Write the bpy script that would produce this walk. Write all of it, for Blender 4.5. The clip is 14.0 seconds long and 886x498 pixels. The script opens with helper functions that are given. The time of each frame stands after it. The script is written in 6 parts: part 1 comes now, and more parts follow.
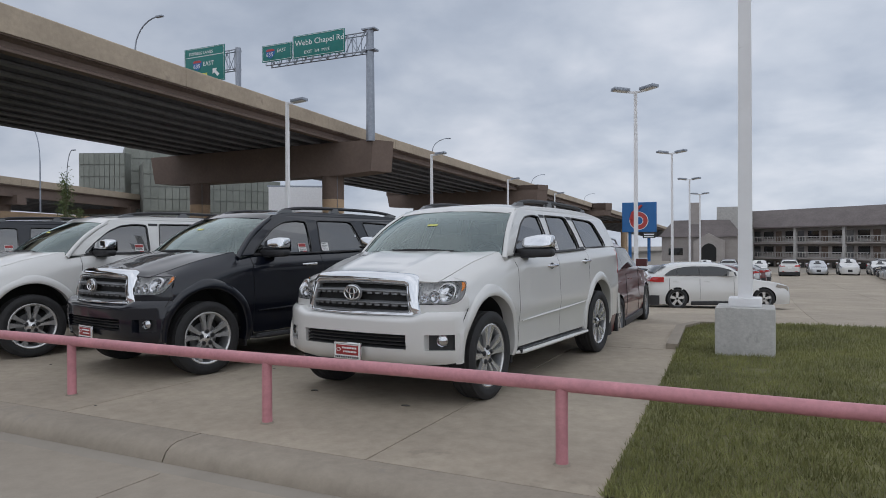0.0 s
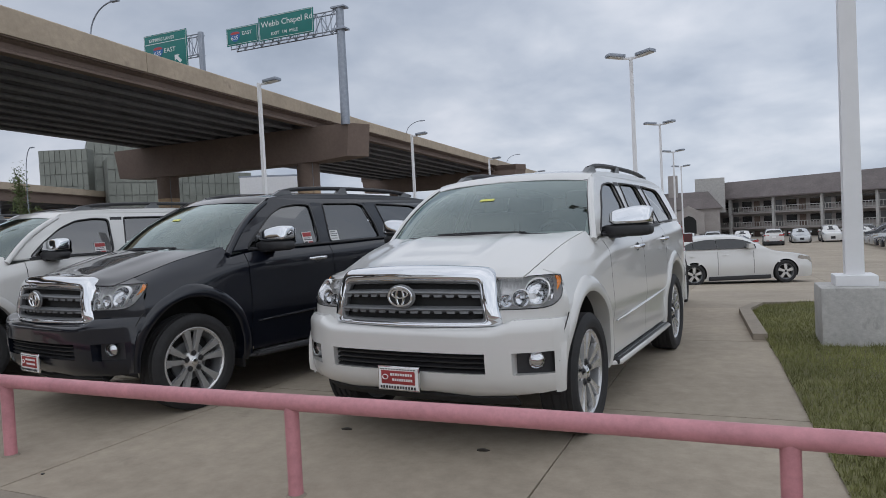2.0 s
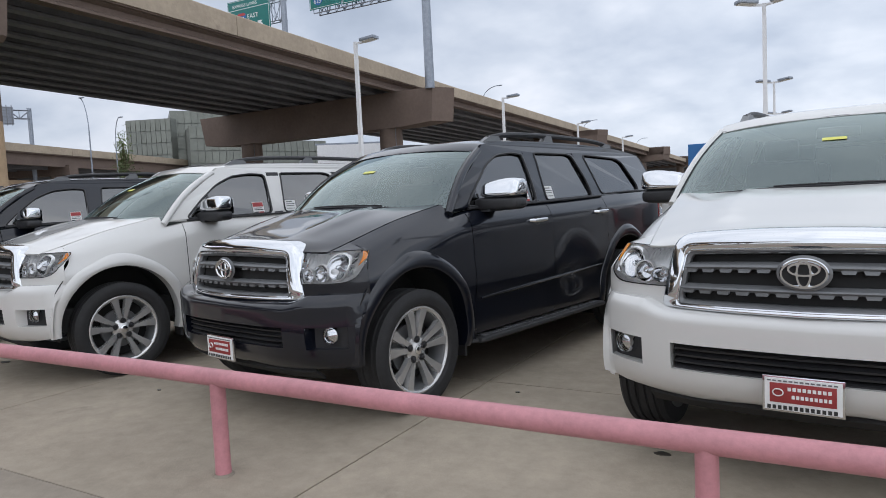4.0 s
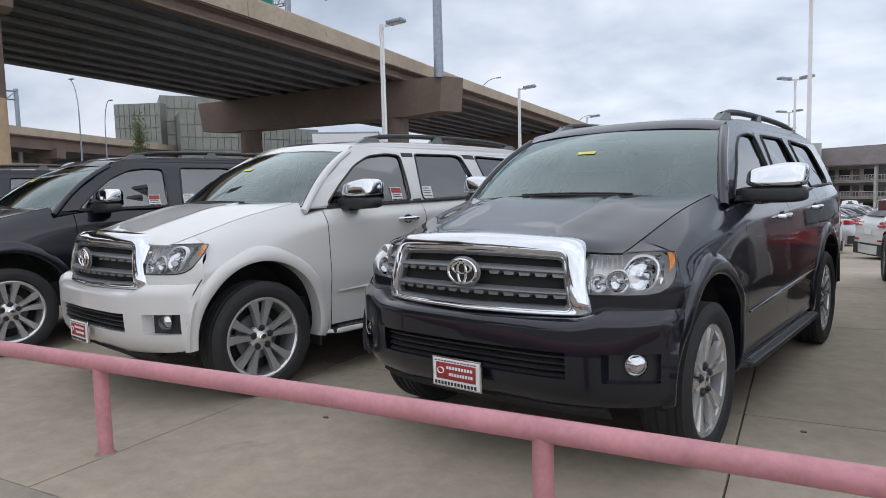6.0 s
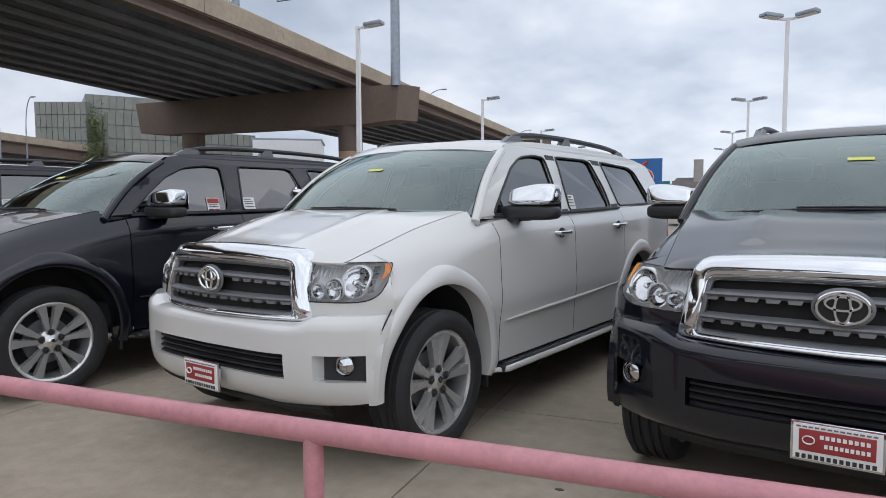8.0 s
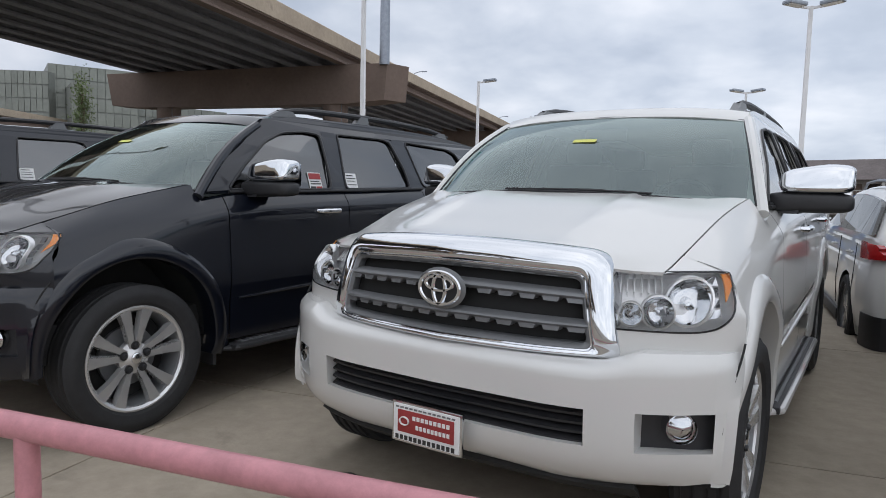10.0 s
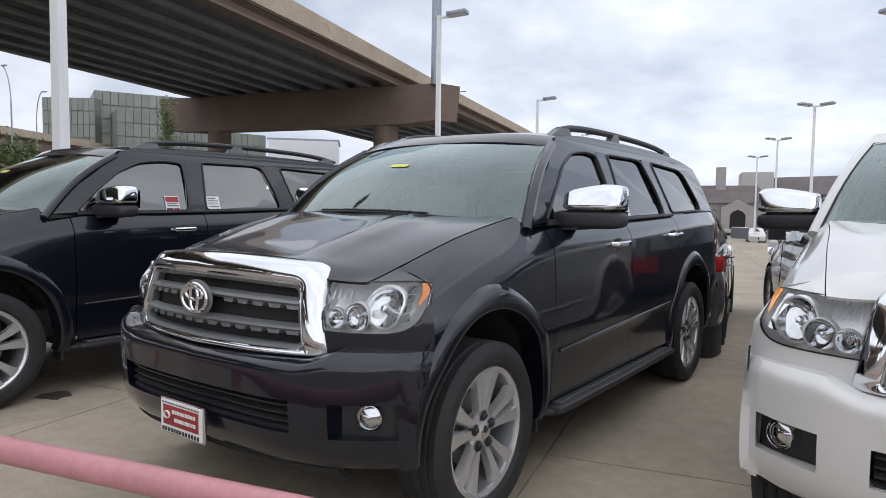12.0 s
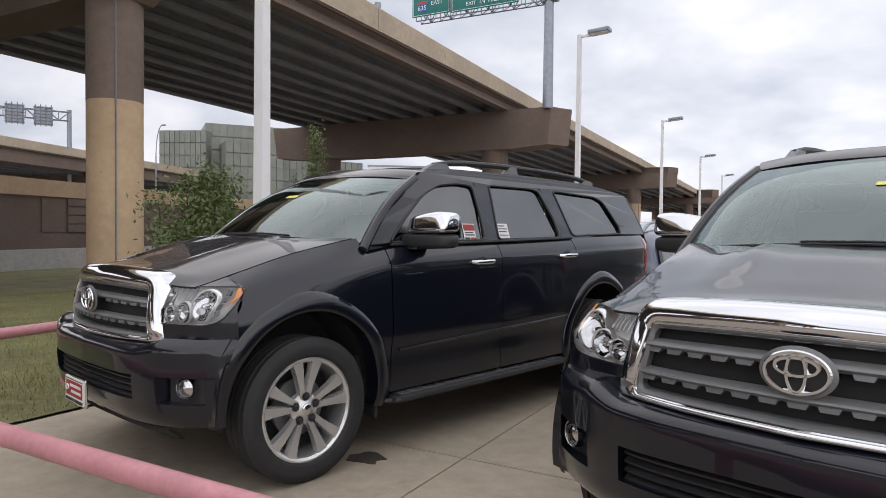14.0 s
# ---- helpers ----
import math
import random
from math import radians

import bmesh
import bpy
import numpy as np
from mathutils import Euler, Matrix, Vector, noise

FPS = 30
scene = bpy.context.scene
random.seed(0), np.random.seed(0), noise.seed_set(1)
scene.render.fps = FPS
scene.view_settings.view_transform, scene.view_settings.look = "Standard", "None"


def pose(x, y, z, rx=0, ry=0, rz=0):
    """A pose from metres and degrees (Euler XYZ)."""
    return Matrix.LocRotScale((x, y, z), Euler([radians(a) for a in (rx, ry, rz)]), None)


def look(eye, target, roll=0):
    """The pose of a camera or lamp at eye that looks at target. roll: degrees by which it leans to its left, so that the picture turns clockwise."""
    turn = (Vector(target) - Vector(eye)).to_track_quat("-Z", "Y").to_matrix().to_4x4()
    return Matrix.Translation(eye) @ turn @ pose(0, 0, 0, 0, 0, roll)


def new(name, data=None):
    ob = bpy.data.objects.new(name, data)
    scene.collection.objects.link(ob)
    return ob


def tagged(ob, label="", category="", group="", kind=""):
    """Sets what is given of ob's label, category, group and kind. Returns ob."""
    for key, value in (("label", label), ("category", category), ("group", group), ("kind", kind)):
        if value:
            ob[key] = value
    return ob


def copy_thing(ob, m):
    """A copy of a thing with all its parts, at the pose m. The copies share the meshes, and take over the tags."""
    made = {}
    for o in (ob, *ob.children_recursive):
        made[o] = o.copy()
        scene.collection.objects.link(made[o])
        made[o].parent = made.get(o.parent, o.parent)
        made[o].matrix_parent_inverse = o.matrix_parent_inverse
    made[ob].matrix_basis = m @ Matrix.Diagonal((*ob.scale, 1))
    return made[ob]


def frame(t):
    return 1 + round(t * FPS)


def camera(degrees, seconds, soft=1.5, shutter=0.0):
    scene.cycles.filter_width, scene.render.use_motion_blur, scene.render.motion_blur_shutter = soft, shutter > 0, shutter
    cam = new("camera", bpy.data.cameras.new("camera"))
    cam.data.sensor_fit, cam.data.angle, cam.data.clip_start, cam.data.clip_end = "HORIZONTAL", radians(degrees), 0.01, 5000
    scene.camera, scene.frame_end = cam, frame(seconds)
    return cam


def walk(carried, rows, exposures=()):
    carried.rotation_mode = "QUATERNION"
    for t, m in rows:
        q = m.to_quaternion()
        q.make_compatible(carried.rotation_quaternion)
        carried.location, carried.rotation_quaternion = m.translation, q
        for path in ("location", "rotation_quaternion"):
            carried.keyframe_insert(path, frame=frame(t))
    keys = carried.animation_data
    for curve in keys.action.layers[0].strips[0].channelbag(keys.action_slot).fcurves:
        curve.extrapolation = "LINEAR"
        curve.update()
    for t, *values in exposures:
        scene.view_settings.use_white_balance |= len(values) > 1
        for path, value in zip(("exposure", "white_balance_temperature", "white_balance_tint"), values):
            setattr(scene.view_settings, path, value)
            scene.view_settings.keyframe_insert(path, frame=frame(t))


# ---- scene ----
# ---------- camera and walk ----------
cam = camera(67.25, 14.0, 0.9)
walk(cam, [
    (0, look((3.234, -4.166, 1.415), (-1.136, 4.829, 1.354), -0.31)),
    (0.5, look((2.903, -3.737, 1.404), (-1.397, 5.290, 1.236), -2.10)),
    (1, look((2.635, -3.364, 1.401), (-1.511, 5.732, 1.144), -3.63)),
    (1.5, look((2.283, -3.082, 1.390), (-2.011, 5.948, 1.258), -3.45)),
    (2, look((1.880, -2.938, 1.415), (-2.149, 6.209, 1.108), -2.84)),
    (2.5, look((1.461, -2.709, 1.399), (-2.953, 6.260, 1.110), -3.55)),
    (3, look((0.975, -2.583, 1.351), (-4.018, 6.068, 0.873), -1.66)),
    (3.5, look((0.485, -2.479, 1.377), (-4.164, 6.335, 0.545), -2.92)),
    (4, look((-0.019, -2.360, 1.375), (-4.942, 6.314, 0.649), -2.72)),
    (4.2, look((-0.206, -2.332, 1.373), (-5.305, 6.244, 0.695), -1.83)),
    (6.3, look((-2.188, -2.242, 1.394), (-6.717, 6.625, 0.471), -1.57)),
    (6.5, look((-2.362, -2.220, 1.367), (-6.752, 6.707, 0.346), -1.84)),
    (7, look((-2.846, -2.173, 1.399), (-7.266, 6.756, 0.537), -0.89)),
    (7.2, look((-3.059, -2.199, 1.397), (-7.455, 6.749, 0.606), -0.14)),
    (9.3, look((-4.896, -1.798, 1.401), (-7.428, 7.845, 0.625), -0.99)),
    (9.5, look((-5.041, -1.709, 1.391), (-7.602, 7.922, 0.560), 0.03)),
    (10, look((-5.556, -1.607, 1.362), (-8.866, 7.785, 0.450), 1.36)),
    (10.5, look((-6.060, -1.624, 1.377), (-9.250, 7.748, -0.030), -0.54)),
    (11, look((-6.540, -1.603, 1.376), (-10.136, 7.670, 0.333), 1.71)),
    (11.5, look((-6.945, -1.525, 1.360), (-10.900, 7.638, 0.733), 2.75)),
    (12, look((-7.397, -1.561, 1.391), (-11.120, 7.699, 0.758), 0.72)),
    (12.5, look((-7.840, -1.537, 1.370), (-11.515, 7.749, 0.841), 0.31)),
    (13, look((-8.369, -1.525, 1.389), (-12.551, 7.557, 1.259), 1.98)),
    (13.5, look((-8.877, -1.565, 1.413), (-13.232, 7.436, 1.256), -1.82)),
    (14, look((-9.362, -1.534, 1.394), (-14.237, 7.193, 1.128), 0.62)),
], [(0.0, 0.06, 6150, 12), (2.0, 0.10, 6150, 12), (3.0, 0.25, 6150, 12), (4.0, 0.46, 6150, 12), (6.5, 0.50, 6150, 12), (9.5, 0.36, 6200, 12), (12.5, 0.66, 6350, 14), (14.0, 0.66, 6650, 15)])

# ---------- world, sun ----------
SUN_EL, SUN_ROT = radians(58), radians(200)
world = bpy.data.worlds.new("overcast_sky")
scene.world = world
world.use_nodes = True


def node(nt, kind, loc=None, **kw):
    n = nt.nodes.new(kind)
    for k, v in kw.items():
        n.inputs[k.replace("_", " ")].default_value = v
    return n


def ramp(nt, stops, src):
    r = nt.nodes.new("ShaderNodeValToRGB")
    e = r.color_ramp.elements
    while len(e) < len(stops):
        e.new(0.5)
    for el, (p, c) in zip(e, stops):
        el.position, el.color = p, (*c, 1)
    nt.links.new(src, r.inputs[0])
    return r.outputs[0]


def math_node(nt, op, a, b=0.0):
    m = nt.nodes.new("ShaderNodeMath")
    m.operation = op
    for i, v in enumerate((a, b)):
        if isinstance(v, (int, float)):
            m.inputs[i].default_value = v
        else:
            nt.links.new(v, m.inputs[i])
    return m.outputs[0]


def mixc(nt, fac, a, b, mode="MIX"):
    m = nt.nodes.new("ShaderNodeMix")
    m.data_type, m.blend_type = "RGBA", mode
    for i, v in ((0, fac), (6, a), (7, b)):
        if isinstance(v, (int, float)):
            m.inputs[i].default_value = v
        elif isinstance(v, tuple):
            m.inputs[i].default_value = (*v, 1)
        else:
            nt.links.new(v, m.inputs[i])
    return m.outputs[2]


def build_sky():
    nt = world.node_tree
    bg = nt.nodes["Background"]
    sky = nt.nodes.new("ShaderNodeTexSky")
    sky.sky_type, sky.sun_disc = "NISHITA", False
    sky.sun_elevation, sky.sun_rotation = SUN_EL, SUN_ROT
    clear = mixc(nt, 1.0, sky.outputs[0], (0.09, 0.09, 0.09), "MULTIPLY")
    co = nt.nodes.new("ShaderNodeTexCoord")
    sep = nt.nodes.new("ShaderNodeSeparateXYZ")
    nt.links.new(co.outputs["Generated"], sep.inputs[0])
    up = math_node(nt, "ADD", math_node(nt, "MAXIMUM", sep.outputs[2], 0.0), 0.34)
    comb = nt.nodes.new("ShaderNodeCombineXYZ")
    nt.links.new(math_node(nt, "DIVIDE", sep.outputs[0], up), comb.inputs[0])
    nt.links.new(math_node(nt, "DIVIDE", sep.outputs[1], up), comb.inputs[1])
    big = node(nt, "ShaderNodeTexNoise", Scale=1.25, Detail=5.0, Roughness=0.5, Distortion=0.25)
    nt.links.new(comb.outputs[0], big.inputs["Vector"])
    lumps = node(nt, "ShaderNodeTexNoise", Scale=4.2, Detail=6.0, Roughness=0.52, Distortion=0.2)
    nt.links.new(comb.outputs[0], lumps.inputs["Vector"])
    f = math_node(nt, "ADD", math_node(nt, "MULTIPLY", big.outputs[0], 0.70), math_node(nt, "MULTIPLY", lumps.outputs[0], 0.30))
    cloud = ramp(nt, [(0.32, (0.40, 0.45, 0.52)), (0.43, (0.52, 0.57, 0.64)), (0.52, (0.66, 0.70, 0.75)), (0.60, (0.80, 0.82, 0.85)), (0.70, (0.91, 0.915, 0.92))], f)
    heavy = ramp(nt, [(0.0, (0.74, 0.75, 0.77)), (0.45, (0.98, 0.98, 0.98)), (1.0, (1.06, 1.06, 1.05))], math_node(nt, "ADD", math_node(nt, "MULTIPLY", sep.outputs[0], 0.5), 0.5))
    cloud = mixc(nt, 1.0, cloud, heavy, "MULTIPLY")
    colour = mixc(nt, 0.94, clear, cloud)
    nt.links.new(colour, bg.inputs[0])
    bg.inputs[1].default_value = SKY


SKY = 0.90
build_sky()
sun = new("sun", bpy.data.lights.new("sun", "SUN"))
sun.data.energy, sun.data.angle, sun.data.color = 0.95, radians(170), (1, 0.96, 0.9)
sun.matrix_world = look((0, 0, 60), (0 - 60 / math.tan(SUN_EL) * math.sin(SUN_ROT), 0 - 60 / math.tan(SUN_EL) * math.cos(SUN_ROT), 0))

# ---------- materials ----------


def mat(name, base, rough=0.5, metal=0.0, noise_scale=None, vary=0.15, bump=0.0, bump_scale=60.0, coat=0.0, spec=0.5, fine=None, rand=0.0, dirt=None):
    m = bpy.data.materials.new(name)
    m.use_nodes = True
    nt = m.node_tree
    b = nt.nodes["Principled BSDF"]
    b.inputs["Base Color"].default_value = (*base, 1)
    b.inputs["Roughness"].default_value, b.inputs["Metallic"].default_value = rough, metal
    b.inputs["Coat Weight"].default_value, b.inputs["Coat Roughness"].default_value = coat, 0.02
    b.inputs["Specular IOR Level"].default_value = spec
    co = nt.nodes.new("ShaderNodeTexCoord").outputs["Object"]
    col = None
    if noise_scale:
        n = node(nt, "ShaderNodeTexNoise", Scale=noise_scale, Detail=6.0, Roughness=0.6)
        nt.links.new(co, n.inputs["Vector"])
        lo, hi = [tuple(c * (1 + s * vary) for c in base) for s in (-1, 1)]
        col = ramp(nt, [(0.3, lo), (0.7, hi)], n.outputs[0])
        if fine:
            n2 = node(nt, "ShaderNodeTexNoise", Scale=fine, Detail=4.0, Roughness=0.7)
            nt.links.new(co, n2.inputs["Vector"])
            col = mixc(nt, 1.0, col, ramp(nt, [(0.3, (1 - vary,) * 3), (0.7, (1 + vary * 0.6,) * 3)], n2.outputs[0]), "MULTIPLY")
    if dirt:
        n3 = node(nt, "ShaderNodeTexNoise", Scale=dirt[0], Detail=8.0, Roughness=0.65, Distortion=0.4)
        nt.links.new(co, n3.inputs["Vector"])
        f = ramp(nt, [(dirt[1], (0, 0, 0)), (dirt[1] + 0.12, (1, 1, 1))], n3.outputs[0])
        col = mixc(nt, f, col if col else base, dirt[2])
    if rand:
        oi = nt.nodes.new("ShaderNodeObjectInfo")
        col = mixc(nt, 1.0, col if col else base, ramp(nt, [(0, (1 - rand,) * 3), (1, (1 + rand,) * 3)], oi.outputs["Random"]), "MULTIPLY")
    if col:
        nt.links.new(col, b.inputs["Base Color"])
    if bump:
        n4 = node(nt, "ShaderNodeTexNoise", Scale=bump_scale, Detail=5.0, Roughness=0.65)
        nt.links.new(co, n4.inputs["Vector"])
        bp = nt.nodes.new("ShaderNodeBump")
        bp.inputs["Strength"].default_value, bp.inputs["Distance"].default_value = bump, 0.01
        nt.links.new(n4.outputs[0], bp.inputs["Height"])
        nt.links.new(bp.outputs[0], b.inputs["Normal"])
    return m


def glass_mat(name, tint, rough=0.0, gloss=1.0, least=0.0, shine=(1, 1, 1)):
    m = bpy.data.materials.new(name)
    m.use_nodes = True
    nt = m.node_tree
    nt.nodes.remove(nt.nodes["Principled BSDF"])
    out = nt.nodes["Material Output"]
    tr = node(nt, "ShaderNodeBsdfTransparent", Color=(*tint, 1))
    gl = node(nt, "ShaderNodeBsdfGlossy", Color=(*shine, 1), Roughness=rough)
    fr = node(nt, "ShaderNodeFresnel", IOR=1.52)
    mx = nt.nodes.new("ShaderNodeMixShader")
    nt.links.new(math_node(nt, "ADD", math_node(nt, "MULTIPLY", fr.outputs[0], gloss), least), mx.inputs[0])
    nt.links.new(tr.outputs[0], mx.inputs[1])
    nt.links.new(gl.outputs[0], mx.inputs[2])
    nt.links.new(mx.outputs[0], out.inputs[0])
    return m


PAINT_WHITE = mat("pearl_white_paint", (0.61, 0.605, 0.585), 0.32, coat=1.0, noise_scale=1.2, vary=0.02)
PAINT_BLACK = mat("black_paint", (0.0045, 0.0060, 0.0115), 0.3, coat=1.0, spec=0.15, noise_scale=1.5, vary=0.1)
PAINT_BLACK.node_tree.nodes["Principled BSDF"].inputs["Coat IOR"].default_value = 1.5
PAINT_RED = mat("maroon_paint", (0.10, 0.018, 0.016), 0.3, coat=1.0, noise_scale=1.5, vary=0.06)
PAINT_GREY = mat("grey_metallic_paint", (0.16, 0.165, 0.17), 0.3, 0.6, coat=1.0, noise_scale=1.5, vary=0.06)
PAINT_SILVER = mat("silver_metallic_paint", (0.45, 0.46, 0.47), 0.3, 0.6, coat=1.0, noise_scale=1.5, vary=0.05)
PAINT_BLUE = mat("dark_blue_paint", (0.02, 0.03, 0.07), 0.3, coat=1.0, noise_scale=1.5, vary=0.05)
REFLECTOR = mat("lamp_reflector", (0.74, 0.74, 0.74), 0.28, 0.45, noise_scale=25, vary=0.12)
CHROME = mat("chrome", (0.71, 0.725, 0.745), 0.06, 1.0, noise_scale=3, vary=0.02)
ALLOY = mat("machined_alloy", (0.63, 0.63, 0.625), 0.27, 0.72, noise_scale=8, vary=0.06, bump=0.05, bump_scale=120)
GUNMETAL = mat("grey_grille_plastic", (0.17, 0.175, 0.18), 0.42, 0.35, noise_scale=12, vary=0.08)
PLASTIC = mat("black_plastic", (0.02, 0.02, 0.022), 0.5, noise_scale=20, vary=0.15, bump=0.08, bump_scale=300)
TYRE = mat("tyre_rubber", (0.018, 0.018, 0.019), 0.75, noise_scale=14, vary=0.25, bump=0.15, bump_scale=150, dirt=(5.0, 0.66, (0.035, 0.033, 0.030)))
DARK = mat("dark_underbody", (0.018, 0.018, 0.018), 0.9, noise_scale=6, vary=0.2)
SEAT = mat("grey_leather", (0.10, 0.10, 0.098), 0.55, noise_scale=15, vary=0.12, bump=0.1, bump_scale=200)
WINDSHIELD = glass_mat("windshield_glass", (0.62, 0.71, 0.68), gloss=1.0, least=0.125, shine=(0.84, 0.97, 0.95))
TINTED = glass_mat("tinted_glass", (0.13, 0.145, 0.15), gloss=1.0, least=0.13)
LENS = glass_mat("clear_lens", (0.92, 0.92, 0.92))
AMBER = mat("amber_lens", (0.92, 0.33, 0.03), 0.15, coat=0.6, noise_scale=30, vary=0.1)
REDLENS = mat("red_lens", (0.40, 0.012, 0.012), 0.15, coat=0.8, noise_scale=20, vary=0.1)
PAPER = mat("white_paper", (0.78, 0.78, 0.77), 0.6, noise_scale=30, vary=0.04)
INK_RED = mat("red_print", (0.30, 0.035, 0.035), 0.55, noise_scale=30, vary=0.08)
INK_BLACK = mat("black_print", (0.03, 0.03, 0.03), 0.5, noise_scale=30, vary=0.1)
YELLOW = mat("yellow_sticker", (0.62, 0.62, 0.12), 0.5, noise_scale=30, vary=0.06)
GLASS_FAR = mat("dark_car_glass", (0.012, 0.014, 0.016), 0.04, noise_scale=4, vary=0.1, spec=0.8)

CONCRETE = mat("concrete_paving", (0.352, 0.300, 0.232), 0.85, noise_scale=0.55, vary=0.15, bump=0.3, bump_scale=45, fine=7, rand=0.05, dirt=(1.3, 0.63, (0.22, 0.19, 0.15)))
KERB_M = mat("kerb_concrete", (0.28, 0.24, 0.19), 0.85, noise_scale=0.8, vary=0.13, bump=0.3, bump_scale=50, fine=9, dirt=(2.1, 0.6, (0.2, 0.18, 0.16)))
PALE_CONC = mat("pale_concrete", (0.46, 0.45, 0.43), 0.85, noise_scale=2.5, vary=0.12, bump=0.4, bump_scale=30, fine=20, dirt=(3.1, 0.60, (0.26, 0.25, 0.24)))
JOINT = mat("joint_dirt", (0.07, 0.06, 0.05), 0.95, noise_scale=4, vary=0.3)
PINK = mat("faded_red_rail_paint", (0.51, 0.225, 0.250), 0.45, noise_scale=3.5, vary=0.13, bump=0.12, bump_scale=60, fine=24, dirt=(9.0, 0.69, (0.26, 0.12, 0.12)))
RAIL_RED = mat("dark_red_paint", (0.20, 0.045, 0.05), 0.55, noise_scale=6, vary=0.15)
WHITE_POLE = mat("white_pole_paint", (0.76, 0.76, 0.77), 0.45, noise_scale=2, vary=0.05, dirt=(4, 0.66, (0.55, 0.54, 0.52)))
GALV = mat("galvanised_steel", (0.30, 0.33, 0.38), 0.45, 0.5, noise_scale=3, vary=0.12, fine=20)
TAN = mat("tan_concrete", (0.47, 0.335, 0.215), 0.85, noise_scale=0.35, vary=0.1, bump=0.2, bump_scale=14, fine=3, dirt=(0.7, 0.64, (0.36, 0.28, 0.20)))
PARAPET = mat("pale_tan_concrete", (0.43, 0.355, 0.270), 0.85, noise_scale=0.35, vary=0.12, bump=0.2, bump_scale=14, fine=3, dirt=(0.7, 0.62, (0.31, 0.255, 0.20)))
# brown concrete, its colour darkened to include the shade below the deck
BROWN = mat("brown_shaded_concrete", (0.165, 0.122, 0.100), 0.85, noise_scale=0.3, vary=0.12, bump=0.2, bump_scale=14, fine=3, dirt=(0.6, 0.64, (0.12, 0.092, 0.078)))
# bluish and lifted: the haze under the bridges is put into this colour
GIRDER = mat("haze_grey_girder", (0.20, 0.205, 0.225), 0.8, noise_scale=0.4, vary=0.15, fine=3)
SIGN_GREEN = mat("green_sign", (0.004, 0.165, 0.145), 0.45, noise_scale=1.5, vary=0.06)
SIGN_WHITE = mat("white_sign_legend", (0.75, 0.78, 0.78), 0.5, noise_scale=4, vary=0.03)
SIGN_BLUE = mat("blue_sign", (0.015, 0.12, 0.34), 0.4, noise_scale=1.0, vary=0.06)
SIGN_RED = mat("red_sign", (0.42, 0.045, 0.04), 0.4, noise_scale=1.0, vary=0.06)
SOIL = mat("turf_soil", (0.15, 0.145, 0.06), 0.95, noise_scale=0.9, vary=0.35, bump=0.6, bump_scale=25, fine=14, dirt=(1.7, 0.6, (0.20, 0.17, 0.085)))
BLADE = mat("grass_blade", (0.205, 0.208, 0.072), 0.7, noise_scale=1.1, vary=0.35, fine=9)
LEAF = mat("shrub_leaf", (0.10, 0.135, 0.045), 0.6, noise_scale=2, vary=0.35)
BARK = mat("bark", (0.11, 0.085, 0.06), 0.9, noise_scale=9, vary=0.25, bump=0.5, bump_scale=40)
FACADE_GLASS = mat("green_mirror_glass", (0.200, 0.212, 0.185), 0.28, 0.30, noise_scale=0.05, vary=0.12, fine=0.3, rand=0.10)
FACADE_FRAME = mat("facade_mullion", (0.19, 0.20, 0.18), 0.5, noise_scale=0.4, vary=0.1)
# stucco in a lighter grey that includes the distant haze
STUCCO = mat("hazy_grey_stucco", (0.36, 0.33, 0.31), 0.9, noise_scale=0.6, vary=0.1, bump=0.2, bump_scale=20, fine=5)
ROOF_TILE = mat("brown_shingle_roof", (0.15, 0.13, 0.125), 0.9, noise_scale=0.5, vary=0.15, bump=0.4, bump_scale=8, fine=4)
ASPHALT = mat("road_concrete", (0.29, 0.25, 0.20), 0.9, noise_scale=0.3, vary=0.1, bump=0.3, bump_scale=40, fine=6, dirt=(0.8, 0.64, (0.21, 0.19, 0.17)))
FAR_GROUND = mat("far_ground", (0.27, 0.24, 0.20), 0.9, noise_scale=0.08, vary=0.12, fine=1.2)
OIL = mat("oil_stain", (0.05, 0.043, 0.035), 0.45, noise_scale=7, vary=0.3)
BULB = mat("lamp_lens", (0.72, 0.72, 0.70), 0.3, noise_scale=5, vary=0.05)

# ---------- mesh helpers ----------


def link_bm(name, bm, material, smooth=True, angle=35):
    bmesh.ops.recalc_face_normals(bm, faces=bm.faces)
    me = bpy.data.meshes.new(name)
    bm.to_mesh(me)
    bm.free()
    me.materials.append(material)
    if smooth:
        for p in me.polygons:
            p.use_smooth = True
        me.set_sharp_from_angle(angle=radians(angle))
    return new(name, me)


def part(name, bm, material, parent, label="", smooth=True, angle=35):
    ob = link_bm(name, bm, material, smooth, angle)
    ob.parent = parent
    return tagged(ob, label)


def thing(name, bm, material, label, category, group="", kind="", smooth=True, m=None, angle=35):
    ob = link_bm(name, bm, material, smooth, angle)
    if m is not None:
        ob.matrix_world = m
    return tagged(ob, label, category, group, kind)


def empty(name, m, label, category, group="", kind=""):
    ob = new(name)
    ob.empty_display_size = 0.2
    ob.matrix_world = m
    return tagged(ob, label, category, group, kind)


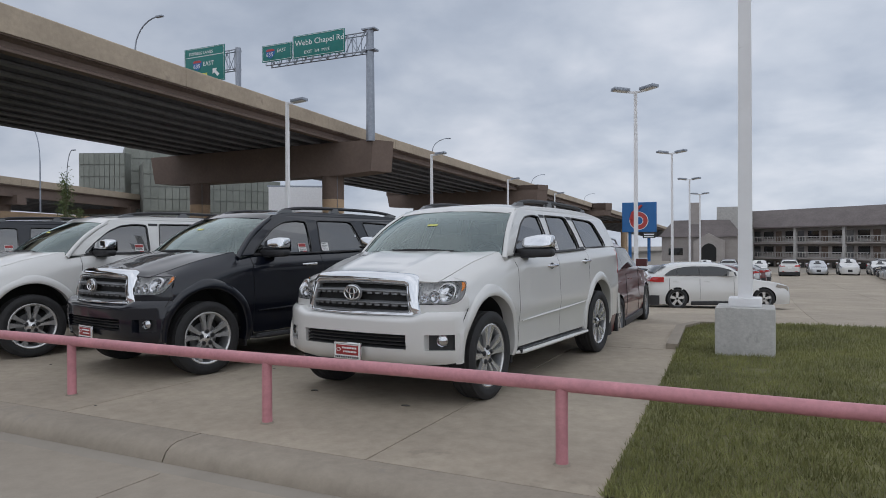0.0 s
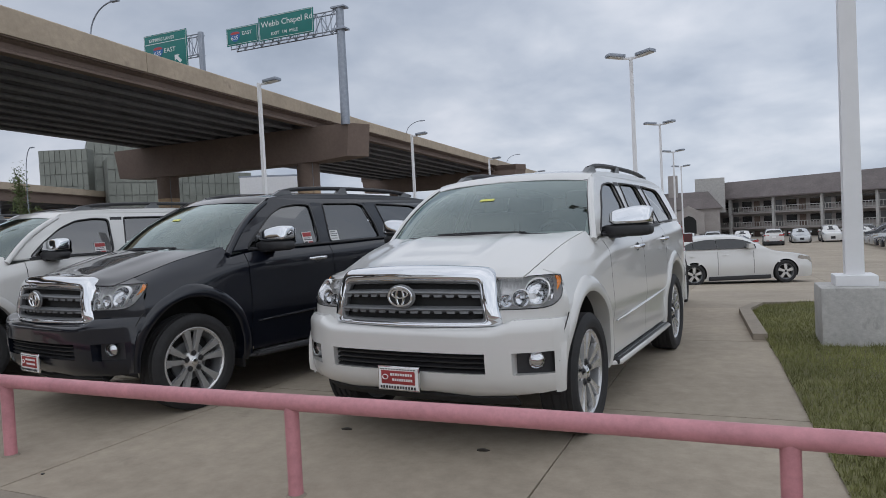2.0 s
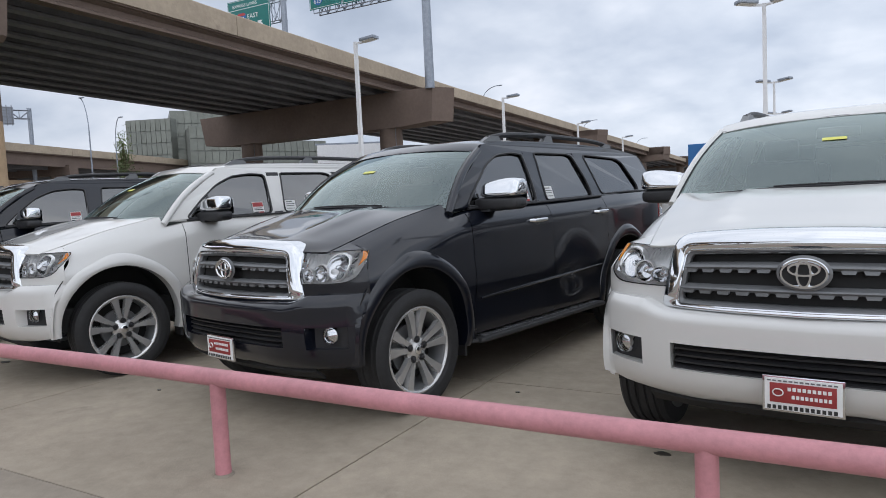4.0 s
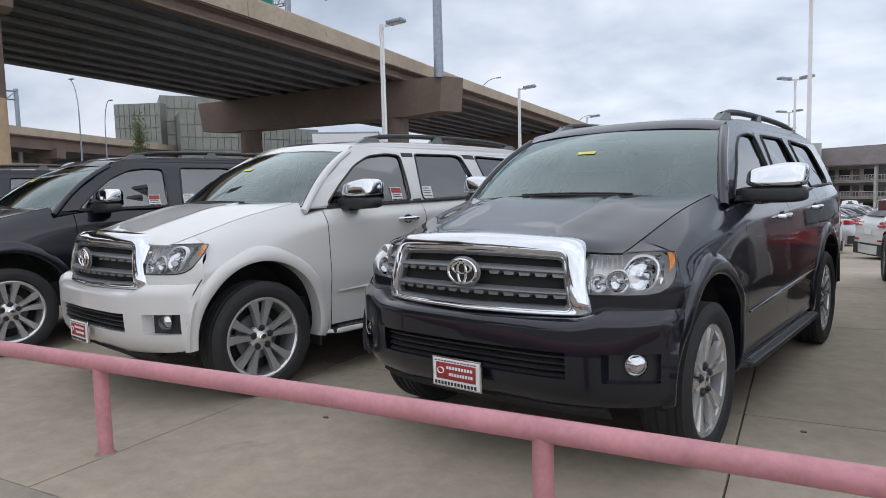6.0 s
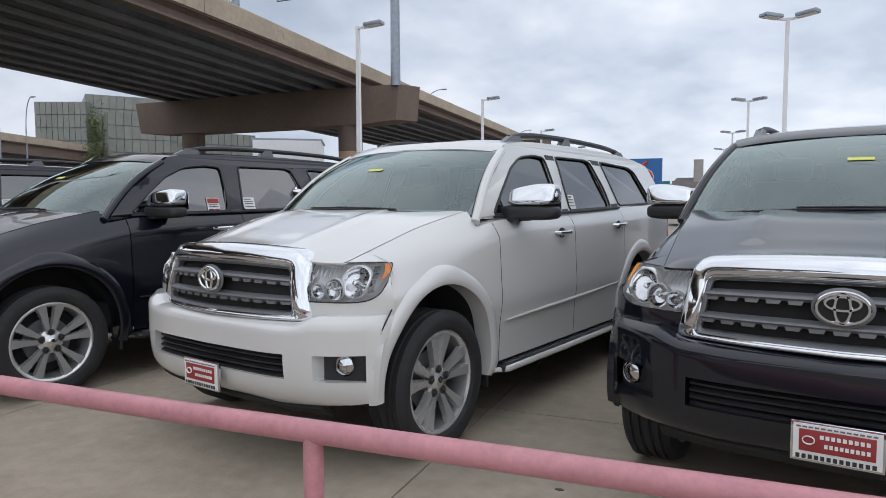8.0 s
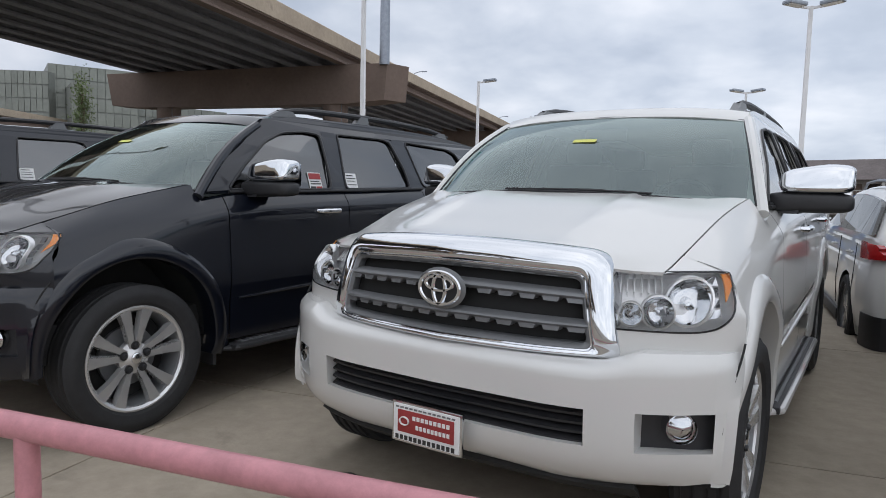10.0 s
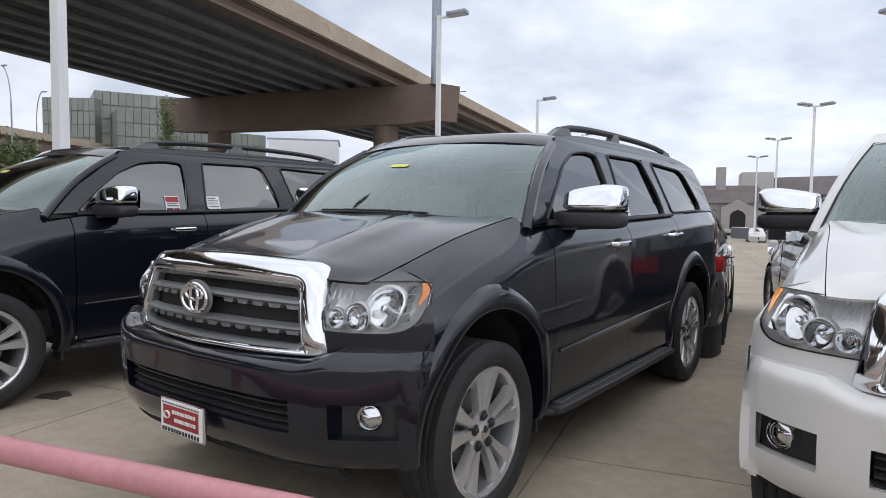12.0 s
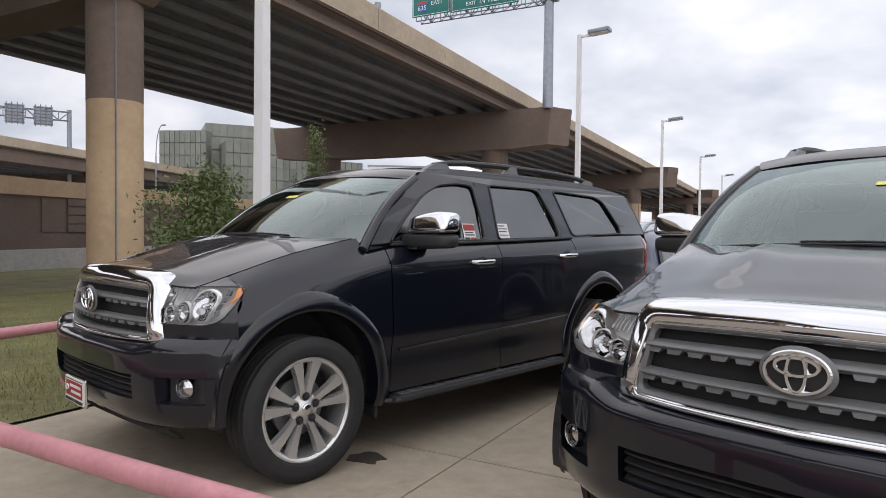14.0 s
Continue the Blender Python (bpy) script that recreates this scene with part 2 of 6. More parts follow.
def add_box(bm, x0, x1, y0, y1, z0, z1, m=None, bevel=0.0):
    vs = [Vector((x, y, z)) for x in (x0, x1) for y in (y0, y1) for z in (z0, z1)]
    if bevel:
        b2 = bmesh.new()
        add_box(b2, x0, x1, y0, y1, z0, z1)
        bmesh.ops.bevel(b2, geom=b2.edges[:], offset=bevel, segments=2, affect="EDGES", profile=0.6)
        if m is not None:
            bmesh.ops.transform(b2, matrix=m, verts=b2.verts)
        vmap = [bm.verts.new(v.co) for v in b2.verts]
        b2.verts.index_update()
        for f in b2.faces:
            bm.faces.new([vmap[v.index] for v in f.verts])
        b2.free()
        return bm
    v = [bm.verts.new(m @ p if m is not None else p) for p in vs]
    for f in ((0, 1, 3, 2), (4, 6, 7, 5), (0, 4, 5, 1), (2, 3, 7, 6), (0, 2, 6, 4), (1, 5, 7, 3)):
        bm.faces.new([v[i] for i in f])
    return bm


def box_bm(*a, **k):
    return add_box(bmesh.new(), *a, **k)


def tube(bm, pts, r, seg=12, caps=True):
    """A round tube along points; r is one radius or one for each point."""
    pts = [Vector(p) for p in pts]
    rs = r if isinstance(r, (list, tuple)) else [r] * len(pts)
    rings = []
    side = None
    for i, p in enumerate(pts):
        d = (pts[min(i + 1, len(pts) - 1)] - pts[max(i - 1, 0)]).normalized()
        if side is None:
            side = d.orthogonal().normalized()
        side = (side - d * side.dot(d)).normalized()
        up = d.cross(side)
        rings.append([bm.verts.new(p + (side * math.cos(2 * math.pi * k / seg) + up * math.sin(2 * math.pi * k / seg)) * rs[i]) for k in range(seg)])
    for a, b in zip(rings, rings[1:]):
        for k in range(seg):
            bm.faces.new((a[k], a[(k + 1) % seg], b[(k + 1) % seg], b[k]))
    if caps:
        bm.faces.new(rings[0])
        bm.faces.new(rings[-1])
    return bm


def tube_bm(pts, r, seg=12):
    return tube(bmesh.new(), pts, r, seg)


def lathe_x(profile, seg=48, closed=False):
    """A turned body round the x axis from (radius, x) points."""
    bm = bmesh.new()
    rings = [[bm.verts.new((x, r * math.cos(2 * math.pi * k / seg), r * math.sin(2 * math.pi * k / seg))) for k in range(seg)] for r, x in profile]
    pairs = list(zip(rings, rings[1:])) + ([(rings[-1], rings[0])] if closed else [])
    for a, b in pairs:
        for k in range(seg):
            bm.faces.new((a[k], a[(k + 1) % seg], b[(k + 1) % seg], b[k]))
    return bm


def patch(fn, us, vs, thick=0.0):
    """A sheet through fn(u, v); thick gives it a back that far behind its normal."""
    bm = bmesh.new()
    g = [[bm.verts.new(fn(u, v)) for v in vs] for u in us]
    for i in range(len(us) - 1):
        for j in range(len(vs) - 1):
            bm.faces.new((g[i][j], g[i + 1][j], g[i + 1][j + 1], g[i][j + 1]))
    if thick:
        bm.normal_update()
        bmesh.ops.solidify(bm, geom=bm.faces[:], thickness=thick)
    return bm


def pebble(cx, cy, cz, ax, ay, az, e=0.45, bend=None):
    """A rounded block with soft corners."""
    bm = bmesh.new()

    def sp(v, k):
        return math.copysign(abs(v) ** k, v)
    rows = []
    for i in range(1, 16):
        a = -math.pi / 2 + math.pi * i / 16
        rows.append([bm.verts.new((cx + ax * sp(math.cos(a), e) * sp(math.cos(2 * math.pi * k / 32), e), cy + ay * sp(math.cos(a), e) * sp(math.sin(2 * math.pi * k / 32), e), cz + az * sp(math.sin(a), e))) for k in range(32)])
    for a, b in zip(rows, rows[1:]):
        for k in range(32):
            bm.faces.new((a[k], a[(k + 1) % 32], b[(k + 1) % 32], b[k]))
    bm.faces.new(rows[0][::-1])
    bm.faces.new(rows[-1])
    if bend:
        for v in bm.verts:
            v.co = bend(v.co)
    return bm


def prism(pts, fn0, fn1):
    """A solid from an outline: fn0 and fn1 place its two faces."""
    bm = bmesh.new()
    a = [bm.verts.new(fn0(*p)) for p in pts]
    b = [bm.verts.new(fn1(*p)) for p in pts]
    bm.faces.new(a)
    bm.faces.new(b[::-1])
    n = len(pts)
    for i in range(n):
        bm.faces.new((a[i], b[i], b[(i + 1) % n], a[(i + 1) % n]))
    return bm


def curve(xs, ys):
    """A smooth function through points (cubic, with gentle slopes)."""
    xs, ys = np.array(xs, float), np.array(ys, float)
    d = np.diff(ys) / np.diff(xs)
    s = np.r_[d[0], np.where(d[:-1] * d[1:] > 0, 2 * d[:-1] * d[1:] / (d[:-1] + d[1:] + 1e-12), 0), d[-1]]

    def f(x):
        x = min(max(x, xs[0]), xs[-1])
        i = min(int(np.searchsorted(xs, x, side="right")) - 1, len(xs) - 2)
        h = xs[i + 1] - xs[i]
        t = (x - xs[i]) / h
        return float((2 * t**3 - 3 * t**2 + 1) * ys[i] + (t**3 - 2 * t**2 + t) * h * s[i] + (-2 * t**3 + 3 * t**2) * ys[i + 1] + (t**3 - t**2) * h * s[i + 1])
    return f


def lin(a, b, n):
    return [a + (b - a) * i / (n - 1) for i in range(n)]


def text_bm(words, size, place, thick=0.01):
    """Letters in Blender's own font as a bmesh; place is the pose of the line's left end."""
    cu = bpy.data.curves.new("letters", "FONT")
    cu.body, cu.size, cu.extrude, cu.resolution_u = words, size, thick, 3
    ob = new("letters", cu)
    bpy.context.view_layer.update()
    me = bpy.data.meshes.new_from_object(ob.evaluated_get(bpy.context.evaluated_depsgraph_get()))
    bpy.data.objects.remove(ob)
    bm = bmesh.new()
    bm.from_mesh(me)
    bpy.data.meshes.remove(me)
    bmesh.ops.transform(bm, matrix=place, verts=bm.verts)
    return bm


def distant(s, turn=0.9, tall=0.955):
    """Where the things far beyond the lot stand: drawn round the walk's middle, then drawn nearer and turned."""
    p = Matrix.Translation((-3, -2, 1.37))
    return p @ Matrix.Rotation(radians(turn), 4, "Z") @ Matrix.Diagonal((s, s, s * tall, 1)) @ p.inverted()


def ease(v, a, b):
    t = min(1.0, max(0.0, (v - a) / (b - a)))
    return t * t * (3 - 2 * t)


def gz(x, y):
    """The ground's height: level by the rail, falling away gently beyond the first row."""
    d = max(0.0, y - 8.0, (-15.0 - x) * 0.75, x - 14.0)
    return -2.1 * (1 - math.exp(-d * 0.070 / 2.1))


# ---------- the large SUV ----------
# Its own axes: y runs from the front axle to the tail, x across, z up.
XMAX = curve([-0.60, -0.44, -0.34, 0.0, 0.6, 2.4, 3.1, 3.7, 4.05, 4.22], [0.966, 0.984, 0.987, 0.988, 0.985, 0.985, 0.985, 0.965, 0.93, 0.86])
BELT = curve([-0.60, -0.40, 0.0, 0.45, 0.75, 2.0, 3.2, 4.22], [1.015, 1.045, 1.115, 1.205, 1.245, 1.275, 1.315, 1.33])
HOODX = curve([-0.80, -0.6, -0.2, 0.25, 0.42], [0.69, 0.735, 0.775, 0.81, 0.835])
HOODZ = curve([-0.80, -0.68, -0.6, -0.4, 0.0, 0.42], [1.03, 1.038, 1.052, 1.112, 1.215, 1.305])
ARCH_R, ARCH_Z, BASE_Y = 0.515, 0.455, 3.10


def side_x(y, z):
    """The skin's half width at a height."""
    xm, zt = XMAX(y), BELT(y)
    prof = curve([0.30, 0.40, 0.62, 0.80, 0.92, zt - 0.10, zt - 0.04, zt], [xm - 0.07, xm - 0.03, xm - 0.02, xm, xm - 0.006, xm - 0.022, xm - 0.053, xm - 0.082])
    return prof(z)


def side_panel(y0, y1, zlow, mirror):
    """A fender, door or quarter panel with the wheel arches taken out of it."""
    ys = lin(y0, y1, max(4, int((y1 - y0) / 0.028)))
    rows = 30
    bm = bmesh.new()
    grid = []
    for y in ys:
        zt = BELT(y)
        z0 = zlow
        xm = XMAX(y)
        prof = curve([0.30, 0.40, 0.62, 0.80, 0.92, zt - 0.10, zt - 0.04, zt], [xm - 0.07, xm - 0.03, xm - 0.02, xm, xm - 0.006, xm - 0.022, xm - 0.053, xm - 0.082])
        col = []
        for j in range(rows):
            z = z0 + (zt - z0) * j / (rows - 1)
            yy, zz = y, z
            inside = False
            for cy in (0.0, BASE_Y):
                dy, dz = y - cy, z - ARCH_Z
                r = math.hypot(dy, dz)
                if r < ARCH_R:
                    inside = True
                    k = ARCH_R / max(r, 1e-4)
                    if r > ARCH_R - 0.075:
                        yy, zz = cy + dy * k, ARCH_Z + dz * k
            col.append((bm.verts.new((mirror * prof(min(max(zz, z0), zt)), yy, max(zz, z0))), inside))
        if y < 0.44:
            zh, xh = HOODZ(y), HOODX(y)
            for t in (0.35, 0.7, 1.0):
                x = prof(zt) + (xh - prof(zt)) * t
                col.append((bm.verts.new((mirror * x, y, zt + (zh - 0.004 - zt) * (t ** 0.8))), False))
            col.append((bm.verts.new((mirror * (xh - 0.02), y, zh - 0.05)), False))
        else:
            for dx, dz in ((0.03, 0.008), (0.09, 0.004), (0.10, -0.05), (0.10, -0.06)):
                col.append((bm.verts.new((mirror * (prof(zt) - dx), y, zt + dz)), False))
        grid.append(col)
    for a, b in zip(grid, grid[1:]):
        for j in range(len(a) - 1):
            q = (a[j], b[j], b[j + 1], a[j + 1])
            if not all(f for _, f in q):
                bm.faces.new([v for v, _ in q])
    loose = [v for v in bm.verts if not v.link_faces]
    bmesh.ops.delete(bm, geom=loose, context="VERTS")
    return bm


def flare(cy, mirror):
    """The raised lip round a wheel arch."""
    prof = [(ARCH_R + a, b) for a, b in ((-0.02, -0.10), (-0.02, 0.012), (-0.01, 0.020), (0.012, 0.024), (0.045, 0.020), (0.066, 0.008), (0.075, -0.012))]
    bm = bmesh.new()
    rings = []
    for k in range(41):
        a = radians(-14 + (199 if cy == 0 else 208) * k / 40)
        ring = []
        for r, dx in prof:
            y, z = cy + r * math.cos(a), ARCH_Z + r * math.sin(a)
            ring.append(bm.verts.new((mirror * (side_x(y, max(z, 0.32)) + dx), y, z)))
        rings.append(ring)
    for a, b in zip(rings, rings[1:]):
        for j in range(len(prof) - 1):
            bm.faces.new((a[j], b[j], b[j + 1], a[j + 1]))
    return bm


def liner(cy, mirror):
    """The dark well over a wheel."""
    bm = bmesh.new()
    rings = []
    for k in range(21):
        a = radians(-10 + 200 * k / 20)
        rings.append([bm.verts.new((mirror * x, cy + r * math.cos(a), ARCH_Z + r * math.sin(a))) for x, r in ((0.93, ARCH_R - 0.008), (0.55, ARCH_R - 0.008), (0.55, 0.05))])
    for a, b in zip(rings, rings[1:]):
        for j in range(2):
            bm.faces.new((a[j], b[j], b[j + 1], a[j + 1]))
    return bm


def front_y(x, z=0.6):
    """How far forward the bumper stands at a half width."""
    x = abs(x)
    return curve([0.0, 0.4, 0.62, 0.80, 0.90, 0.955, 0.975], [-0.905, -0.888, -0.842, -0.752, -0.655, -0.53, -0.40])(x)


BUMP_OUT = curve([0.33, 0.37, 0.44, 0.60, 0.74, 0.785, 0.80], [0.10, 0.05, 0.015, 0.0, 0.0, 0.02, 0.05])


def bumper(openings):
    """The front bumper's skin, with openings (u0, u1, z0, z1) left out of it."""
    s = sorted(set([round(v, 4) for o in openings for v in o[:2]] + [round(v, 4) for v in lin(-0.975, 0.975, 61)]))
    zs = sorted(set([round(v, 4) for o in openings for v in o[2:]] + [round(v, 4) for v in lin(0.33, 0.80, 20)]))

    def fn(u, z):
        lift = curve([0, 0.45, 0.7, 0.88, 0.975], [0.03, 0.0, 0.01, 0.03, 0.05])(abs(u))
        zz = max(z, 0.33 + lift) if z < 0.45 else z - curve([0, 0.56, 0.70], [0.042, 0.042, 0.0])(abs(u)) * max(0.0, (z - 0.66) / 0.14)
        arch = -math.sqrt(max(0.01, (ARCH_R + 0.072) ** 2 - (zz + 0.045 - ARCH_Z) ** 2))
        return (u * 1.018 * (1 - 0.25 * BUMP_OUT(z) * (abs(u) > 0.8)), min(front_y(u) + BUMP_OUT(z), arch), zz)
    bm = bmesh.new()
    g = {(i, j): bm.verts.new(fn(u, z)) for i, u in enumerate(s) for j, z in enumerate(zs)}
    for i in range(len(s) - 1):
        for j in range(len(zs) - 1):
            uc, zc = (s[i] + s[i + 1]) / 2, (zs[j] + zs[j + 1]) / 2
            if any(o[0] < uc < o[1] and o[2] < zc < o[3] for o in openings):
                continue
            bm.faces.new((g[i, j], g[i + 1, j], g[i + 1, j + 1], g[i, j + 1]))
    bmesh.ops.delete(bm, geom=[v for v in bm.verts if not v.link_faces], context="VERTS")
    rim = [e for e in bm.edges if len(e.link_faces) == 1]
    ext = bmesh.ops.extrude_edge_only(bm, edges=rim)
    for v in ext["geom"]:
        if isinstance(v, bmesh.types.BMVert):
            v.co.y += 0.09 if v.co.z > 0.47 and (abs(v.co.x) < 0.935 or v.co.z > 0.70) else 0.006
    return bm


NOSE_X = curve([0, 0.14, 0.32, 0.50, 0.66, 0.80, 0.91, 1.0], [0.50, 0.60, 0.705, 0.797, 0.868, 0.924, 0.962, 0.985])
NOSE_Y = curve([0, 0.14, 0.32, 0.50, 0.66, 0.80, 0.91, 1.0], [-0.748, -0.732, -0.692, -0.638, -0.578, -0.520, -0.475, -0.44])
NOSE_TOP = curve([0, 0.4, 0.8, 1.0], [1.046, 1.052, 1.054, 1.048])
LAMP_IN, LAMP_OUT = 0.150, 0.955
LAMP_LOW = curve([0, 0.40, 0.62, 0.74, 0.83, 0.90, 0.935, 0.955, 1.2], [0.862, 0.860, 0.864, 0.874, 0.896, 0.935, 0.975, 1.036, 1.10])


def nose_point(p, z, out=0.0, m=1):
    """The skin that wraps from the grille round to the fender."""
    e = 0.01
    t = Vector((NOSE_X(min(p + e, 1)) - NOSE_X(max(p - e, 0)), NOSE_Y(min(p + e, 1)) - NOSE_Y(max(p - e, 0)))).normalized()
    if p > 0.95:
        k = (p - 0.95) / 0.05
        t = t.lerp(Vector((0, 1)), k).normalized()
    zt = NOSE_TOP(p)
    lean = curve([0.30, 0.62, 0.80, 0.92, zt - 0.10, zt - 0.04, zt], [0.07, 0.02, 0.0, 0.006, 0.022, 0.053, 0.082])(z) - out
    return (m * (NOSE_X(p) - t.y * lean), NOSE_Y(p) + t.x * lean, z)


def lamp_point(u, v, back=0.0, m=1):
    """u from 0 at the grille to 1 at the fender, v from 0 below to 1 above."""
    p = LAMP_IN + (LAMP_OUT - LAMP_IN) * u
    low, top = LAMP_LOW(p), NOSE_TOP(p) - 0.002
    return nose_point(p, low + (top - low) * v, 0.005 - back, m)


GRILLE_Y = curve([0.0, 0.3, 0.5, 0.64], [-0.865, -0.835, -0.785, -0.72])


def grille_x(t):
    return 0.635 - 0.06 * t


def grille_pt(s, t, out=0.0):
    """s from -1 to 1 across, t from 0 below to 1 above."""
    x = s * grille_x(t)
    return (x, GRILLE_Y(abs(x)) + 0.085 * t * t - out, 0.763 + 0.348 * t + 0.03 * t * (1 - s * s))


def rounded(corners, radii, n=14, a=6):
    """A closed loop of points round a four-cornered outline with rounded corners."""
    out = []
    k = len(corners)
    for i in range(k):
        p, q, r = Vector(corners[i - 1]), Vector(corners[i]), Vector(corners[(i + 1) % k])
        s = q + (p - q).normalized() * radii[i]
        e = q + (r - q).normalized() * radii[i]
        for j in range(a + 1):
            t = j / a
            out.append(s * (1 - t) ** 2 + q * 2 * t * (1 - t) + e * t * t)
        f = r + (q - r).normalized() * radii[(i + 1) % k]
        out += [e.lerp(f, j / n) for j in range(1, n)]
    return out


def grille_xh(x, h, out):
    t = h / 0.365
    return grille_pt(x / grille_x(t), t, out)


def grille_ring(outer, inner, ro, ri, prof, low=1.0):
    bm = bmesh.new()
    rows = []
    for a, b in zip(rounded(outer, ro), rounded(inner, ri)):
        k = low if max(a.y, b.y) < 0.05 else 1.0
        rows.append([bm.verts.new(grille_xh(*a.lerp(b, w), o * k if o > 0 else o)) for w, o in prof])
    for i in range(len(rows)):
        a, b = rows[i], rows[(i + 1) % len(rows)]
        for j in range(len(a) - 1):
            bm.faces.new((a[j], b[j], b[j + 1], a[j + 1]))
    return bm


def grille_frame():
    outer = [(-0.640, -0.002), (0.640, -0.002), (0.578, 0.365), (-0.578, 0.365)]
    inner = [(-0.555, 0.020), (0.555, 0.020), (0.508, 0.280), (-0.508, 0.280)]
    return grille_ring(outer, inner, (0.03, 0.03, 0.10, 0.10), (0.03, 0.03, 0.035, 0.035), [(0, -0.07), (0, -0.004), (0.06, 0.010), (0.2, 0.020), (0.5, 0.025), (0.8, 0.018), (0.95, 0.010), (1, 0.0), (1, -0.03)], 0.5)


def grille_surround():
    outer = [(-0.556, 0.019), (0.556, 0.019), (0.509, 0.281), (-0.509, 0.281)]
    inner = [(-0.528, 0.042), (0.528, 0.042), (0.486, 0.258), (-0.486, 0.258)]
    return grille_ring(outer, inner, (0.03,) * 4, (0.025,) * 4, [(0, -0.02), (0.05, 0.002), (0.45, 0.0), (0.9, -0.012), (1, -0.02), (1, -0.05)])


def grille_bead():
    loop = [grille_xh(p.x, p.y, 0.003) for p in rounded([(-0.553, 0.022), (0.553, 0.022), (0.506, 0.278), (-0.506, 0.278)], (0.03,) * 4)]
    return tube_bm(loop + loop[:1], 0.0045, 6)


def grille_bar(t0, t1):
    def fn(s, v):
        t = t0 + (t1 - t0) * v
        return grille_pt(s * 0.885, t, 0.004 - 0.03 * (abs(v - 0.45) * 2) ** 2)
    return patch(fn, lin(-1, 1, 29), lin(0, 1, 6), 0.012)


def ellipse_ring(cx, cz, rx, rz, w, y, seg=36):
    bm = bmesh.new()
    rings = []
    for k in range(seg):
        a = 2 * math.pi * k / seg
        c, s = math.cos(a), math.sin(a)
        rings.append([bm.verts.new((cx + (rx + d) * c, y + o, cz + (rz + d) * s)) for d, o in ((w, 0), (w * 0.5, -0.006), (-w * 0.5, -0.006), (-w, 0), (0, 0.006))])
    for i in range(seg):
        a, b = rings[i], rings[(i + 1) % seg]
        for j in range(5):
            bm.faces.new((a[j], b[j], b[(j + 1) % 5], a[(j + 1) % 5]))
    return bm


CAB_Z0 = 1.25


def cab_x(y, z):
    f = max(0.0, (z - 1.25) / 0.47)
    x = 0.906 - 0.179 * f ** 1.3
    if y < 0.9:
        x -= 0.05 * (0.9 - y) / 0.5
    if y > 3.0:
        x -= 0.05 * ((y - 3.0) / 1.1) ** 2
    return x


ROOF_LINE = [(1.10, 1.760), (1.35, 1.792), (1.7, 1.808), (2.3, 1.815), (3.0, 1.805), (3.5, 1.782), (3.85, 1.748), (4.02, 1.722)]
WINDOWS = {
    "front_window": [(0.66, 1.275), (1.575, 1.287), (1.585, 1.50), (1.60, 1.685), (1.44, 1.697), (1.22, 1.672), (1.03, 1.590), (0.83, 1.44)],
    "rear_window": [(1.725, 1.292), (2.55, 1.308), (2.52, 1.47), (2.44, 1.685), (2.35, 1.706), (1.80, 1.704), (1.79, 1.67)],
    "quarter_window": [(2.74, 1.322), (3.62, 1.342), (3.62, 1.40), (3.46, 1.640), (3.34, 1.680), (2.68, 1.704), (2.66, 1.68)],
}


def round_loop(pts, r=0.25, n=3):
    out = []
    k = len(pts)
    for i, p in enumerate(pts):
        a, b = Vector(pts[i - 1]), Vector(pts[(i + 1) % k])
        p = Vector(p)
        s = p + (a - p) * min(r, 0.05 / max((a - p).length, 0.01))
        e = p + (b - p) * min(r, 0.05 / max((b - p).length, 0.01))
        for j in range(n + 1):
            t = j / n
            out.append(tuple(s * (1 - t) ** 2 + p * 2 * t * (1 - t) + e * t * t))
    return out


def cab_side(mirror):
    """The pillars and upper door frames round the side windows."""
    from mathutils.geometry import tessellate_polygon
    outer = [(0.42, 1.255), (0.60, 1.40), (0.85, 1.575), *ROOF_LINE, (4.10, 1.52), (4.17, 1.34), (3.4, 1.31), (2.6, 1.285), (1.8, 1.262), (1.0, 1.245)]
    loops = [outer] + [round_loop(w) for w in WINDOWS.values()]
    flat = [p for l in loops for p in l]
    tris = tessellate_polygon([[Vector((y, z, 0)) for y, z in l] for l in loops])
    bm = bmesh.new()
    v = [bm.verts.new((mirror * cab_x(y, z), y, z)) for y, z in flat]
    w = [bm.verts.new((mirror * (cab_x(y, z) - 0.035), y, z)) for y, z in flat]
    for t in tris:
        try:
            bm.faces.new([v[i] for i in t])
        except ValueError:
            pass
    n = 0
    for l in loops:
        for i in range(len(l)):
            a, b = n + i, n + (i + 1) % len(l)
            bm.faces.new((v[a], v[b], w[b], w[a]))
        n += len(l)
    return bm


def window_pane(pts, mirror, grow=0.0):
    loop = round_loop(pts)
    return prism(loop, lambda y, z: (mirror * (cab_x(y, z) - 0.014), y, z), lambda y, z: (mirror * (cab_x(y, z) - 0.02), y, z))


def trim_loop(pts, mirror):
    """A thin black gasket round a side window."""
    loop = [(mirror * (cab_x(y, z) + 0.001), y, z) for y, z in round_loop(pts)]
    return tube_bm(loop + loop[:1], 0.009, 6)


WS_BOT = curve([0, 0.4, 0.7, 0.86], [0.14, 0.18, 0.28, 0.44])
WS_TOP = curve([0, 0.3, 0.5, 0.70], [0.90, 0.915, 0.945, 1.00])


def ws_point(s, t, out=0.0):
    xb, xt = 0.862 * s, 0.698 * s
    yb, yt = WS_BOT(abs(xb)), WS_TOP(abs(xt))
    zb, zt = 1.315 - 0.045 * s * s, 1.736 - 0.030 * s * s
    bow = 0.035 * math.sin(math.pi * t)
    return (xb + (xt - xb) * t, yb + (yt - yb) * t - bow * 0.7 - out, zb + (zt - zb) * t + bow + out)


